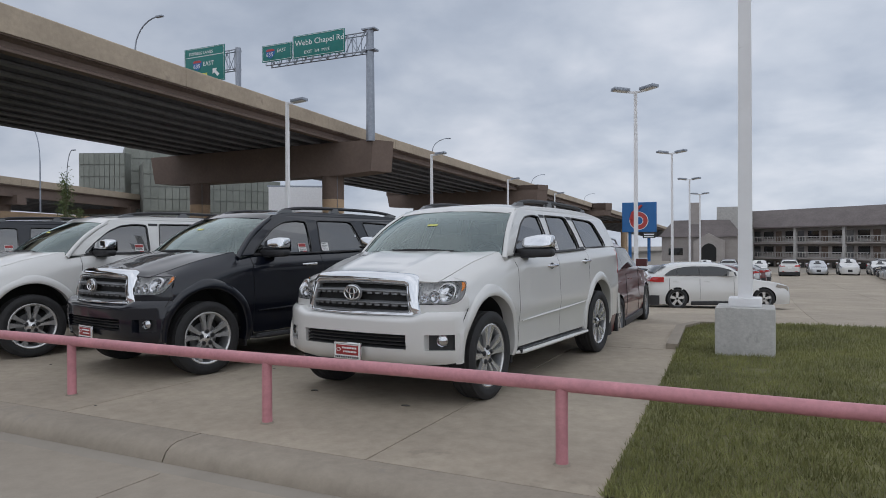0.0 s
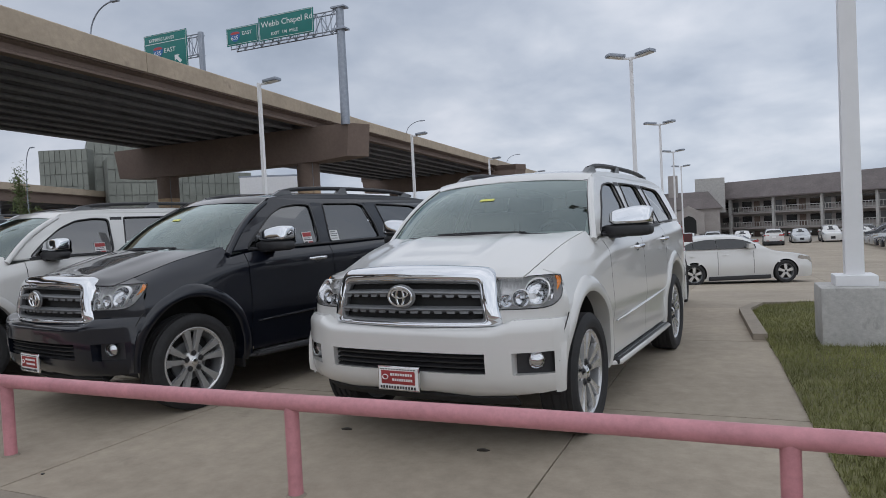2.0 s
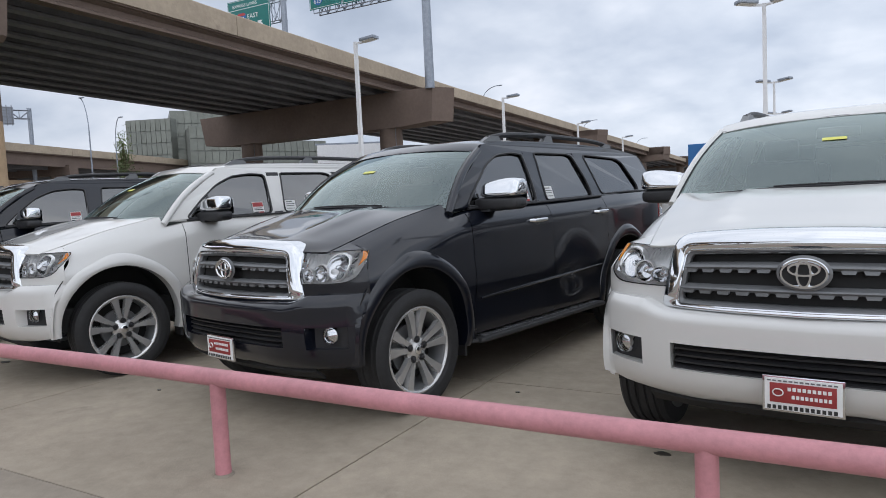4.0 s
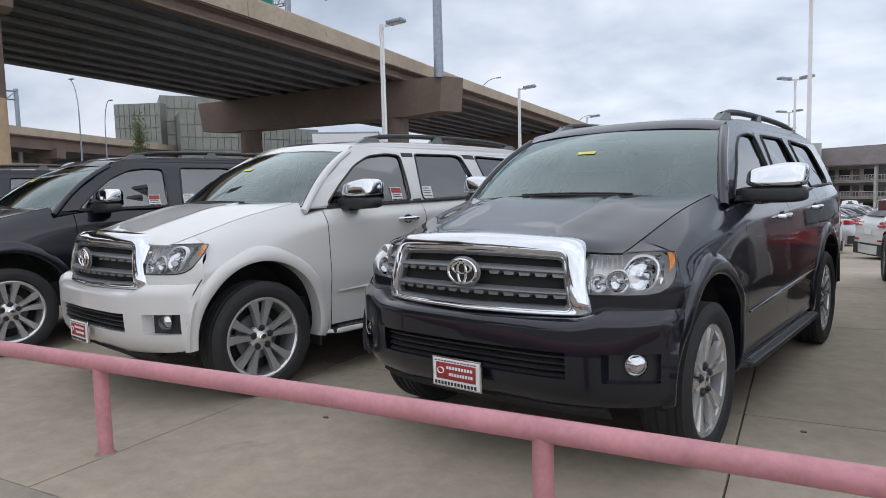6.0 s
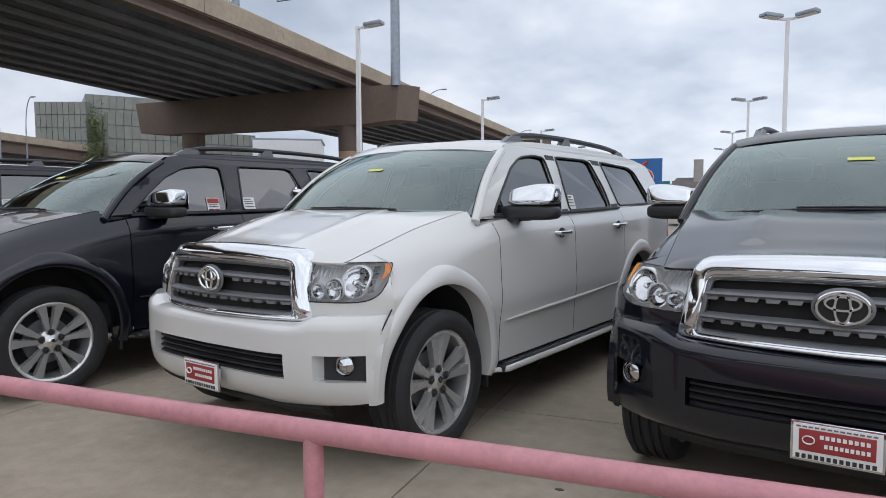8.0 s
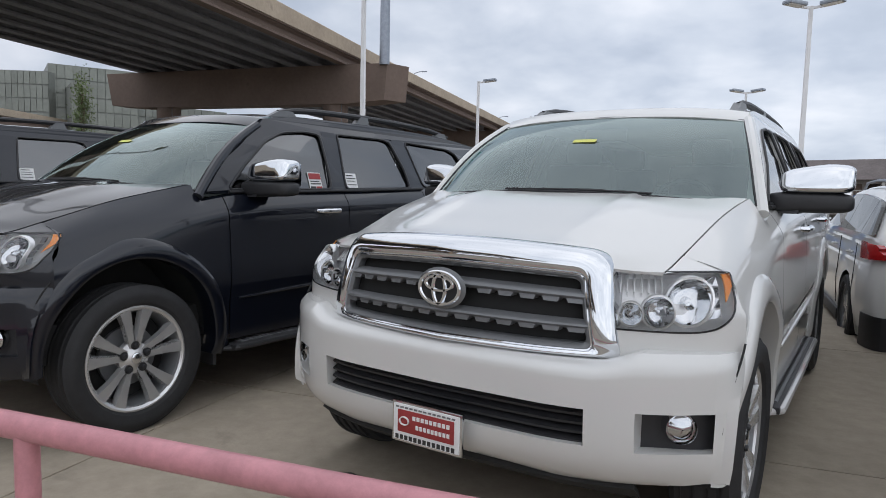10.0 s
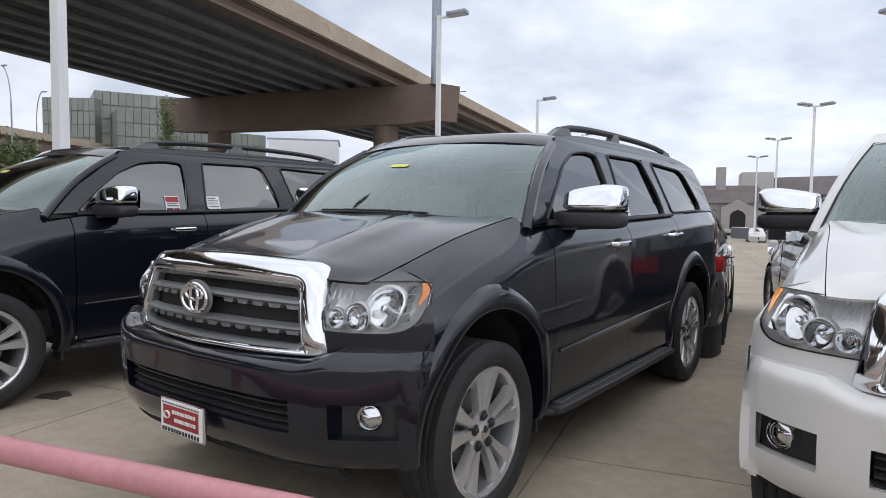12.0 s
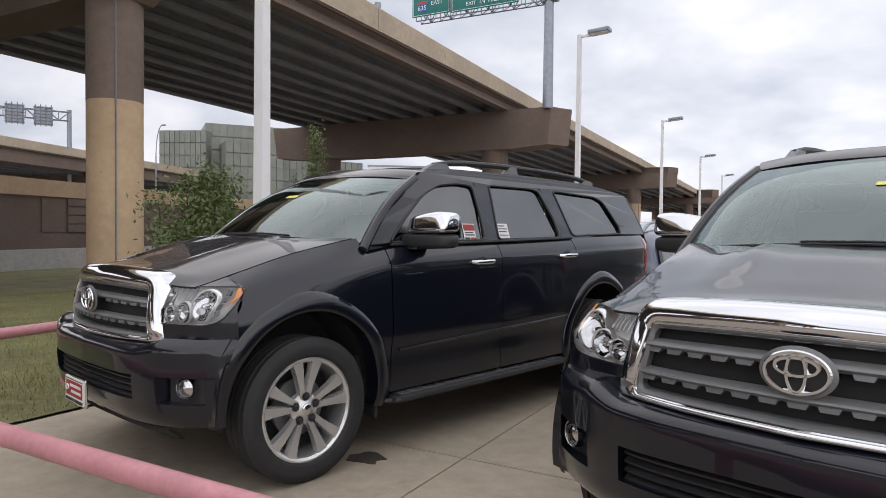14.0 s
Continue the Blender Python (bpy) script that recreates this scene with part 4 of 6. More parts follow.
    # headliner keeps the cabin dark
    part("headliner", patch(lambda s, v: tuple(Vector(roof_fn(s * 0.95, 0.04 + v * 0.94)) - Vector((0, 0, 0.03))), lin(-1, 1, 9), lin(0, 1, 9), 0.01), SEAT, car)
    tg = part("tailgate", patch(lambda u, v: (u * min(0.84, cab_x(4.1, max(1.25, 0.62 + 1.08 * v)) - 0.012), 4.235 - 0.02 * u * u - 0.17 * max(0, v - 0.5) ** 1.2 * 2, 0.62 + 1.08 * v), lin(-1, 1, 13), lin(0, 1, 13), 0.02), paint, car)
    part("tailgate_glass", patch(lambda u, v: (0.58 * u, 4.245 - 0.02 * u * u - 0.17 * max(0, 0.62 + 0.33 * v - 0.5) ** 1.2 * 2, 0.62 + 1.08 * (0.62 + 0.33 * v)), lin(-1, 1, 9), lin(0, 1, 5), 0.004), TINTED, tg)
    part("spoiler", box_bm(-0.62, 0.62, 3.98, 4.16, 1.685, 1.725, bevel=0.015), paint, car)
    part("rear_bumper", patch(lambda u, v: (0.885 * u, 4.275 - 0.10 * abs(u) ** 4 + 0.02 * math.cos(3 * v), 0.40 + 0.30 * v), lin(-1, 1, 21), lin(0, 1, 5), 0.05), paint, car)
    # front end
    open_ = [(-0.555, 0.555, 0.485, 0.610), (0.705, 0.915, 0.478, 0.612), (-0.915, -0.705, 0.478, 0.612)]
    part("front_bumper", bumper(open_), paint, car, "front bumper with a wide lower intake")
    back = part("intake", patch(lambda u, v: (u, front_y(u) + 0.10, 0.475 + 0.15 * v), lin(-0.575, 0.575, 15), lin(0, 1, 2)), DARK, car)
    for k in range(4):
        part("intake_slat", patch(lambda u, v: (u, front_y(u) + 0.030 + 0.03 * v, 0.492 + 0.031 * k + 0.012 * v), lin(-0.555, 0.555, 15), lin(0, 1, 2), 0.010), PLASTIC, back)
    part("lower_lip", patch(lambda u, v: (u, front_y(u) + 0.09 + 0.10 * v, 0.345 - 0.06 * v), lin(-0.70, 0.70, 21), lin(0, 1, 2), 0.02), DARK, car)
    gr = part("grille", grille_frame(), CHROME, car, "wide grille with a chrome surround and grey bars", angle=75)
    part("grille_back", patch(lambda s, t: grille_pt(s * 0.95, 0.04 + 0.76 * t, -0.055), lin(-1, 1, 17), lin(0, 1, 3)), DARK, gr)
    part("grille_surround", grille_surround(), GUNMETAL, gr)
    part("chrome_bead", grille_bead(), CHROME, gr)
    for t0, t1 in ((0.245, 0.335), (0.515, 0.610)):
        part("grille_bar", grille_bar(t0, t1), GUNMETAL, gr)
    for t in (0.256, 0.526, 0.757):
        for k in range(13):
            s = -0.80 + 1.6 * k / 12
            if abs(s) < 0.14 and 0.3 < t < 0.7:
                continue
            part("grille_tooth", prism([(s - 0.040, t - 0.042), (s + 0.034, t - 0.042), (s + 0.048, t + 0.002), (s - 0.052, t + 0.002)], lambda a, b: grille_pt(a, b, -0.008), lambda a, b: grille_pt(a, b, -0.050)), GUNMETAL, gr, smooth=False)
    by = grille_pt(0, 0.48)[1] - 0.012
    bm = patch(lambda u, v: (0.106 * v * math.cos(u), by - 0.012 * (1 - v ** 4), 0.952 + 0.077 * v * math.sin(u)), lin(0, 2 * math.pi, 33), [0.02, 0.5, 0.8, 0.9, 1.0])
    badge = part("badge", bm, GUNMETAL, gr, "oval grey badge with chrome rings")
    part("badge_field", patch(lambda u, v: (0.084 * v * math.cos(u), by - 0.0135, 0.952 + 0.058 * v * math.sin(u)), lin(0, 2 * math.pi, 33), [0.02, 0.5, 1.0]), DARK, badge, "dark field")
    for cx, cz, rx, rz in ((0, 0.952, 0.086, 0.059), (0, 0.952, 0.026, 0.056), (0, 0.970, 0.058, 0.026)):
        part("badge_ring", ellipse_ring(cx, cz, rx, rz, 0.008, by - 0.016), CHROME, badge)
    part("nose_panel", patch(lambda u, v: (u, GRILLE_Y(abs(u)) + 0.06 + 0.10 * v, 0.742), lin(-0.62, 0.62, 15), lin(0, 1, 2), 0.03), paint, car)
    plate(car, front_y(0.05) - 0.035, 0.446, 0.308, 0.156, None)
    return car


def finish_suv(car, sheet=True, left=True):
    """The dealer's sheets in the side windows."""
    for mm in (1, -1):
        sticker(car, 1.43, 1.342, 0.125, 0.125, mm, [(0.12, 0.46, -0.46, 0.46, INK_RED), (-0.46, -0.28, -0.46, -0.05, INK_BLACK), (-0.46, -0.28, 0.0, 0.46, INK_RED), (-0.16, -0.10, -0.4, 0.4, INK_BLACK), (-0.02, 0.03, -0.4, 0.3, INK_BLACK)], True, 0.0)
        sticker(car, 1.82, 1.348, 0.13, 0.125, mm, [(0.34, 0.40, -0.4, 0.2, INK_BLACK), (0.18, 0.22, -0.4, 0.38, INK_BLACK), (0.02, 0.06, -0.4, 0.3, INK_BLACK), (-0.2, -0.16, -0.4, 0.38, INK_BLACK)], False, 0.0)
    settle(car)


WHITE_LABEL = "pearl white large SUV with chrome grille"
BLACK_LABEL = "glossy black large SUV with chrome grille"
suv_a = build_suv(PAINT_WHITE, WHITE_LABEL + " beside the lawn", pose(0, 1.601, 0, 0, 0, -5.53))
finish_suv(suv_a)
copy_thing(suv_a, pose(-6.175, 1.452, 0, 0, 0, -13.79))["label"] = WHITE_LABEL + " between two black ones"
suv_b = build_suv(PAINT_BLACK, BLACK_LABEL + " between two white ones", pose(-3.251, 1.494, 0, 0, 0, -11.06))
finish_suv(suv_b)
copy_thing(suv_b, pose(-9.207, 1.416, 0, 0, 0, -13.87))["label"] = BLACK_LABEL + " on concrete"
copy_thing(suv_b, pose(-12.710, 1.529, 0, 0, 0, -14.17))["label"] = BLACK_LABEL + " beside the grass"

# ---------- ground ----------
SLABS_X = [-14.25, -11.22, -8.22, -5.25, -2.2, 0.85, 2.42]
bm = bmesh.new()
xs = [-600, -300, -150, -100, -70, -50, -40, -32, -26, -20, -15, -10, -5, 0, 2.25, 6, 10, 14, 20, 30, 50, 80, 150, 300, 600]
ys = [-600, -200, -60, -20, -8, -4, -1.2, 0, 4, 8, 12, 16, 22, 30, 40, 55, 75, 100, 150, 250, 500, 900]
grid = [[bm.verts.new((x, y, gz(x, y) - (0.16 if y < -0.75 else 0.03))) for y in ys] for x in xs]
for i in range(len(xs) - 1):
    for j in range(len(ys) - 1):
        bm.faces.new((grid[i][j], grid[i + 1][j], grid[i + 1][j + 1], grid[i][j + 1]))
tagged(link_bm("ground", bm, FAR_GROUND), "pale dusty ground of the lot and its surroundings", "ground", kind="structure")


def slab(x0, x1, y0, y1, z, parent, material, name="slab", n=2):
    """One paving slab with eased edges, lying on the ground's slope."""
    bm = bmesh.new()
    g = 0.006
    top = [[bm.verts.new((x, y, z(x, y))) for y in lin(y0 + g, y1 - g, n)] for x in lin(x0 + g, x1 - g, n)]
    for i in range(n - 1):
        for j in range(n - 1):
            bm.faces.new((top[i][j], top[i + 1][j], top[i + 1][j + 1], top[i][j + 1]))
    ext = bmesh.ops.extrude_edge_only(bm, edges=[e for e in bm.edges if len(e.link_faces) == 1])
    for v in ext["geom"]:
        if isinstance(v, bmesh.types.BMVert):
            v.co.z -= 0.028
            v.co.x += 0.004 * (1 if v.co.x > (x0 + x1) / 2 else -1)
    return part(name, bm, material, parent, smooth=False)


lot = tagged(link_bm("pavement", box_bm(-14.25, 2.42, -0.45, 8.0, -0.029, -0.022), JOINT, False), "tan concrete paving in large slabs with dark joints", "pavement", kind="structure")
SLABS_Y = [-0.45, 2.08, 5.12, 8.0]
for i in range(len(SLABS_X) - 1):
    for j in range(len(SLABS_Y) - 1):
        slab(SLABS_X[i], SLABS_X[i + 1], SLABS_Y[j], SLABS_Y[j + 1], lambda x, y: 0.0, lot, CONCRETE)
far = tagged(link_bm("pavement_far", patch(lambda x, y: (x, y, gz(x, y) - 0.026), lin(-15.5, 13.9, 8), lin(8.0, 80, 19)), JOINT, False), "tan concrete paving of the far lot", "pavement", kind="structure")
fx, fy = [-15.4, -11.2, -8.2, -5.2, -2.2, 0.8, 4.2, 7.6, 11.0, 13.9], lin(8.0, 80, 13)
for i in range(len(fx) - 1):
    for j in range(len(fy) - 1):
        slab(fx[i], fx[i + 1], fy[j], fy[j + 1], gz, far, CONCRETE, n=4)

# the street and its kerb
street = tagged(link_bm("road", box_bm(-60, 60, -14, -0.8, -0.18, -0.152), JOINT, False), "pale concrete street in slabs", "road", kind="structure")
sx = [-34.5, -29.5, -24.5, -19.5, -14.5, -9.5, -4.9, -0.48, 4.2, 9.2, 14.2, 19.2]
for i in range(len(sx) - 1):
    for j, (a, b) in enumerate(((-12, -8.2), (-8.2, -4.4), (-4.4, -0.80))):
        slab(sx[i], sx[i + 1], a, b, lambda x, y: -0.13, street, ASPHALT)
kerb = empty("kerb", Matrix(), "rounded concrete kerb along the street", "kerb", kind="structure")
KP = [(-0.45, 0.0), (-0.62, 0.0), (-0.68, -0.004), (-0.73, -0.02), (-0.77, -0.05), (-0.80, -0.10), (-0.81, -0.15), (-0.45, -0.15)]
kx = [-30, -26, -22, -18, -14.25, -9.6, -4.9, -0.62, 4.2, 9, 14, 19]
for a, b in zip(kx, kx[1:]):
    part("kerb_stone", prism(KP, lambda y, z: (a + 0.006, y, z), lambda y, z: (b - 0.006, y, z)), KERB_M, kerb, angle=60)

# lawns: soil, kerb edging and blades


def lawn(name, outline, zf, label, blades, seed, near, zone):
    from mathutils.geometry import tessellate_polygon
    rnd = random.Random(seed)
    bm = bmesh.new()
    x0, x1 = min(p[0] for p in outline), max(p[0] for p in outline)
    y0, y1 = min(p[1] for p in outline), max(p[1] for p in outline)

    def inside(x, y):
        c = False
        for (ax, ay), (bx, by) in zip(outline, outline[1:] + outline[:1]):
            if (ay > y) != (by > y) and x < (bx - ax) * (y - ay) / (by - ay) + ax:
                c = not c
        return c
    tris = tessellate_polygon([[Vector((x, y, 0)) for x, y in outline]])
    v = [bm.verts.new((x, y, zf(x, y))) for x, y in outline]
    for t in tris:
        bm.faces.new([v[i] for i in t])
    bmesh.ops.subdivide_edges(bm, edges=bm.edges[:], cuts=5, use_grid_fill=True)
    bmesh.ops.triangulate(bm, faces=bm.faces[:])
    for q in bm.verts:
        q.co.z = zf(q.co.x, q.co.y) + 0.004 * noise.noise(Vector((q.co.x * 0.8, q.co.y * 0.8, 0)))
    tagged(link_bm(name, bm, SOIL), label, "lawn", kind="structure")
    verts, faces = [], []
    n = 0
    while n < blades:
        x = near[0] + (rnd.random() ** zone) * (near[1] - near[0])
        y = near[2] + (rnd.random() ** zone) * (near[3] - near[2])
        n += 1
        if not inside(x, y):
            continue
        if noise.noise(Vector((x * 1.7, y * 1.7, 3))) < -0.62:
            continue
        z = zf(x, y)
        a = rnd.random() * 6.28
        h, w = rnd.uniform(0.022, 0.062), rnd.uniform(0.003, 0.0065)
        lean = rnd.uniform(0.0, 0.045)
        c, s = math.cos(a), math.sin(a)
        l2 = rnd.random() * 6.28
        k = len(verts)
        verts += [(x - c * w, y - s * w, z - 0.012), (x + c * w, y + s * w, z - 0.012), (x + math.cos(l2) * lean, y + math.sin(l2) * lean, z + h)]
        faces.append((k, k + 1, k + 2))
    me = bpy.data.meshes.new("grass")
    me.from_pydata(verts, [], faces)
    me.materials.append(BLADE)
    tagged(new("grass", me), "short green and straw-coloured mown grass", "grass", kind="stuff")


def hump(x, y):
    return 0.012 + 0.05 * max(0.0, min(1.0, (x - 2.4) / 1.5)) * max(0, min(1, (y + 0.4) / 2))


lawn("lawn_right", [(2.40, -0.44), (14, -0.44), (14, 7.6), (6.0, 8.35), (2.8, 8.45), (2.2, 8.15), (2.03, 7.4), (2.08, 6.4), (2.22, 4.0)], hump, "mown lawn island beside the parked SUVs", 150000, 1, (2.03, 9.5, -0.44, 8.5), 1.25)
lawn("lawn_left", [(-30, -0.44), (-14.27, -0.44), (-14.27, 7.0), (-15.4, 14.0), (-27, 20.0), (-60, 26), (-60, 8.0)], lambda x, y: gz(x, y) + 0.012, "patchy mown lawn below the overpass", 90000, 2, (-30, -14.27, -0.4, 14.0), 1.0)
kb = empty("kerb_island", Matrix(), "low pale kerb round the lawn island", "kerb", kind="structure")
isl = [(2.09, 5.2), (2.02, 6.4), (1.96, 7.4), (2.15, 8.2), (2.8, 8.52), (6.0, 8.38), (14, 7.63)]
for a, b in zip(isl, isl[1:]):
    pa, pb = Vector((*a, 0)), Vector((*b, 0))
    nrm = Vector((-(pb - pa).y, (pb - pa).x, 0)).normalized() * 0.075
    bm = bmesh.new()
    base = [(pa - nrm, -0.05), (pb - nrm, -0.05), (pb + nrm, -0.05), (pa + nrm, -0.05)]
    lo = [bm.verts.new((p.x, p.y, z + gz(p.x, p.y))) for p, z in base]
    hi = [bm.verts.new((pa.x + (p.x - pa.x) * 1, p.y, 0.075 + gz(p.x, p.y))) for p, z in base]
    bm.faces.new(hi)
    for i in range(4):
        bm.faces.new((lo[i], lo[(i + 1) % 4], hi[(i + 1) % 4], hi[i]))
    part("kerb_stone", bm, KERB_M, kb, smooth=False)

# oil spots and scraps on the concrete
for k, (x, y, r) in enumerate(((-11.73, 1.77, 0.13), (-6.97, 1.10, 0.05), (-8.85, 0.68, 0.045), (-0.74, 1.13, 0.035), (0.37, 0.96, 0.035), (-2.15, -0.19, 0.014), (-1.88, 1.89, 0.02), (-4.53, 0.98, 0.018))):
    rnd = random.Random(k)
    ph = [rnd.random() * 6 for _ in range(3)]
    loop = [(x + r * (1 + 0.22 * math.sin(2 * a + ph[0]) + 0.15 * math.sin(5 * a + ph[1])) * math.cos(a), y + r * 0.75 * (1 + 0.2 * math.sin(3 * a + ph[2])) * math.sin(a)) for a in lin(0, 6.1, 20)]
    thing("oil_stain", prism(loop, lambda a, b: (a, b, 0.0045), lambda a, b: (a, b, 0.0005)), OIL, "small dark oil stain on the concrete", "stain", "oil stains", kind="stuff", smooth=False)

# ---------- pipe rail ----------
rail = empty("pipe_rail", Matrix(), "faded pink-red steel pipe rail on round posts", "rail")
RH = 0.515
posts = [-12.56, -10.09, -7.61, -5.285, -2.74, -0.36, 2.05, 4.5, 6.85, 9.3, 11.8]
rp = [(12.6, 0, RH)] + [(x, 0, RH + 0.004 * math.sin(x * 1.3)) for x in lin(11.5, -14.3, 40)]
part("pipe", tube_bm(rp, 0.046, 18), PINK, rail, "faded pink-red pipe")
for x in posts:
    pb = part("post", tube_bm([(x, 0, -0.02), (x, 0, 0.06), (x, 0, RH - 0.02)], [0.043, 0.040, 0.040], 16), PINK, rail)
    part("post_foot", tube_bm([(x, 0, -0.005), (x, 0, 0.012)], [0.062, 0.046], 16), KERB_M, pb)
turn = [(-14.3, 0, RH), (-14.7, 0.08, RH), (-15.0, 0.45, RH), (-15.15, 1.2, RH), (-15.25, 2.4, RH), (-15.4, 6.0, RH - 0.05)]
part("pipe", tube_bm(turn, 0.046, 16), PINK, rail)
for x, y in ((-15.2, 2.0), (-15.38, 5.4)):
    part("post", tube_bm([(x, y, -0.2), (x, y, RH - 0.03)], 0.04, 14), PINK, rail)
gate = empty("side_rail", Matrix(), "weathered dark red rail with a pale steel post beside the lawn", "rail")
part("post", tube_bm([(5.06, 6.6, -0.2), (5.06, 6.6, 0.66)], 0.05, 12), RAIL_RED, gate)
part("post_cap", tube_bm([(5.06, 6.6, 0.63), (5.06, 6.6, 0.70)], 0.062, 12), RAIL_RED, gate)
part("brace", tube_bm([(4.95, 7.55, 0.62), (5.02, 6.9, 0.15), (5.05, 6.65, 0.0)], 0.03, 8), WHITE_POLE, gate)
part("pipe", tube_bm([(4.90, 7.75, 0.64), (5.3, 6.8, 0.62), (9.5, 5.8, 0.58)], 0.045, 12), RAIL_RED, gate)
part("post", tube_bm([(9.5, 5.8, -0.2), (9.5, 5.8, 0.58)], 0.045, 12), RAIL_RED, gate)

# ---------- lot lamps ----------


def lot_lamp(x, y, h, heads, group, base=True, turn=0.0):
    z = gz(x, y)
    lamp = empty("lot_lamp", pose(x, y, z, 0, 0, turn), "white square lamp pole with flat heads on a concrete base", "street lamp", group)
    if base:
        part("concrete_base", box_bm(-0.34, 0.34, -0.34, 0.34, -0.3, 0.62, bevel=0.025), PALE_CONC, lamp, "square stained concrete base")
    b0 = 0.62 if base else 0.0
    part("base_cover", box_bm(-0.19, 0.19, -0.19, 0.19, b0, b0 + 0.11, bevel=0.012), WHITE_POLE, lamp)
    part("pole", prism([(-1, -1), (1, -1), (1, 1), (-1, 1)], lambda a, b: (a * 0.085, b * 0.085, b0), lambda a, b: (a * 0.062, b * 0.062, h)), WHITE_POLE, lamp, smooth=False)
    for a in heads:
        m = pose(0, 0, h - 0.05, 0, 0, a)
        arm = part("arm", box_bm(0.0, 0.42, -0.03, 0.03, -0.05, 0.03, m=m), WHITE_POLE, lamp, smooth=False)
        hd = part("lamp_head", box_bm(0.32, 1.02, -0.21, 0.21, -0.03, 0.10, m=m @ pose(0, 0, 0, 0, -4, 0), bevel=0.035), GALV, lamp, "flat lamp head")
        part("lamp_lens", box_bm(0.38, 0.96, -0.16, 0.16, -0.045, -0.028, m=m @ pose(0, 0, 0, 0, -4, 0)), BULB, hd, smooth=False)
    return lamp


for x, y in ((-16.06, 5.30), (-16.29, 19.95), (-16.52, 34.85), (-16.75, 49.8), (-17.0, 64.7)):
    lot_lamp(x, y, 8.6, (0,), "lamps along the overpass")
lot_lamp(2.99, 5.11, 9.0, (0, 180), "lamps in the middle of the lot")
for x, y in ((-1.69, 24.5), (-2.26, 41.1), (-2.78, 57.3), (-3.30, 73.5)):
    lot_lamp(x, y, 8.7, (-28, 215), "lamps in the middle of the lot")
for x, y in ((17, 30), (17, 52)):
    lot_lamp(x, y, 9.3, (0, 180), "lamps in the middle of the lot")

# ---------- overpass ----------
OX0, OX1, OY0, OY1 = -31.6, -54.0, -120.0, 420.0


def dz(y):
    """The overpass falls gently towards the north."""
    return -0.12 - 0.017 * (y - 50)


def crown(y, z):
    """The parapet grows taller towards the south."""
    return 0.02 * min(105.0, max(0.0, 45 - y)) if z > 13.4 else 0.0


deck = empty("overpass", distant(0.85), "tan concrete highway overpass on brown piers with dark girders below", "bridge", kind="structure")
segs = lin(OY0, OY1, 19)
for xa, s in ((OX0, 1), (OX1, -1)):
    prof = [(0, 12.9), (0, 13.9), (-0.05, 13.97), (-0.28, 13.97), (-0.34, 13.5), (-0.5, 13.2), (-0.5, 12.9)]
    for a, b in zip(segs, segs[1:]):
        part("parapet", prism(prof, lambda x, z: (xa + s * x, a + 0.02, z + dz(a) + crown(a, z)), lambda x, z: (xa + s * x, b - 0.02, z + dz(b) + crown(b, z))), PARAPET, deck, smooth=False)
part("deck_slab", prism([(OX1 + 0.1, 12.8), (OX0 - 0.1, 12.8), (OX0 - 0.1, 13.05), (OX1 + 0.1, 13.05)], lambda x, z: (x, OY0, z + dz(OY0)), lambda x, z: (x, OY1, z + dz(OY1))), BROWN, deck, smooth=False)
gx = lin(OX0 - 0.75, OX1 + 0.75, 10)
for i, x in enumerate(gx):
    prof = [(-0.42, 12.80), (0.42, 12.80), (0.42, 12.74), (0.12, 12.64), (0.12, 12.30), (0.34, 12.18), (0.34, 12.02), (-0.34, 12.02), (-0.34, 12.18), (-0.12, 12.30), (-0.12, 12.64), (-0.42, 12.74)]
    part("girder", prism(prof, lambda a, z: (x + a, OY0, z + dz(OY0)), lambda a, z: (x + a, OY1, z + dz(OY1))), BROWN if i == 0 else GIRDER, deck, smooth=False)
for y in (14.6, 50.8, 104.0, 160.0, 215.0, -25.0):
    near_end = -31.2 if y < 20 else -28.3
    zb = 10.2 if y < 20 else 8.8
    tz = 12.02 + dz(y)
    cap_out = [(near_end, tz), (near_end, 11.9), (near_end - 0.25, zb), (-31.0 - 0.8, zb - 0.25), (-53.5, zb - 0.25), (-56.8, zb), (-57.4, 11.9), (-57.4, tz)]
    # the cap's brown has the deck's shade in its colour
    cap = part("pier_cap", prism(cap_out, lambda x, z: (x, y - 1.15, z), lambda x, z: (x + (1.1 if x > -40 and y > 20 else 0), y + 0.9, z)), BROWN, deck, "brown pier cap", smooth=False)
    for x in (-32.8 if y < 20 else -33.6, -51.2):
        zg = gz(x, y) - 0.3
        r = 0.96 if y < 20 else 1.07
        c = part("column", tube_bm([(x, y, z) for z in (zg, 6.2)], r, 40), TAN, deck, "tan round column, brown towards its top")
        # upper column in the same darkened brown as the cap
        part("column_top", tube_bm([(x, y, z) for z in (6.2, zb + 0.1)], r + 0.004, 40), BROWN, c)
        part("column_groove", box_bm(x + r * 0.82, x + r * 0.82 + 0.05, y - r * 0.60, y - r * 0.56, zg, zb), GIRDER, c, smooth=False)

# sign gantries on the overpass


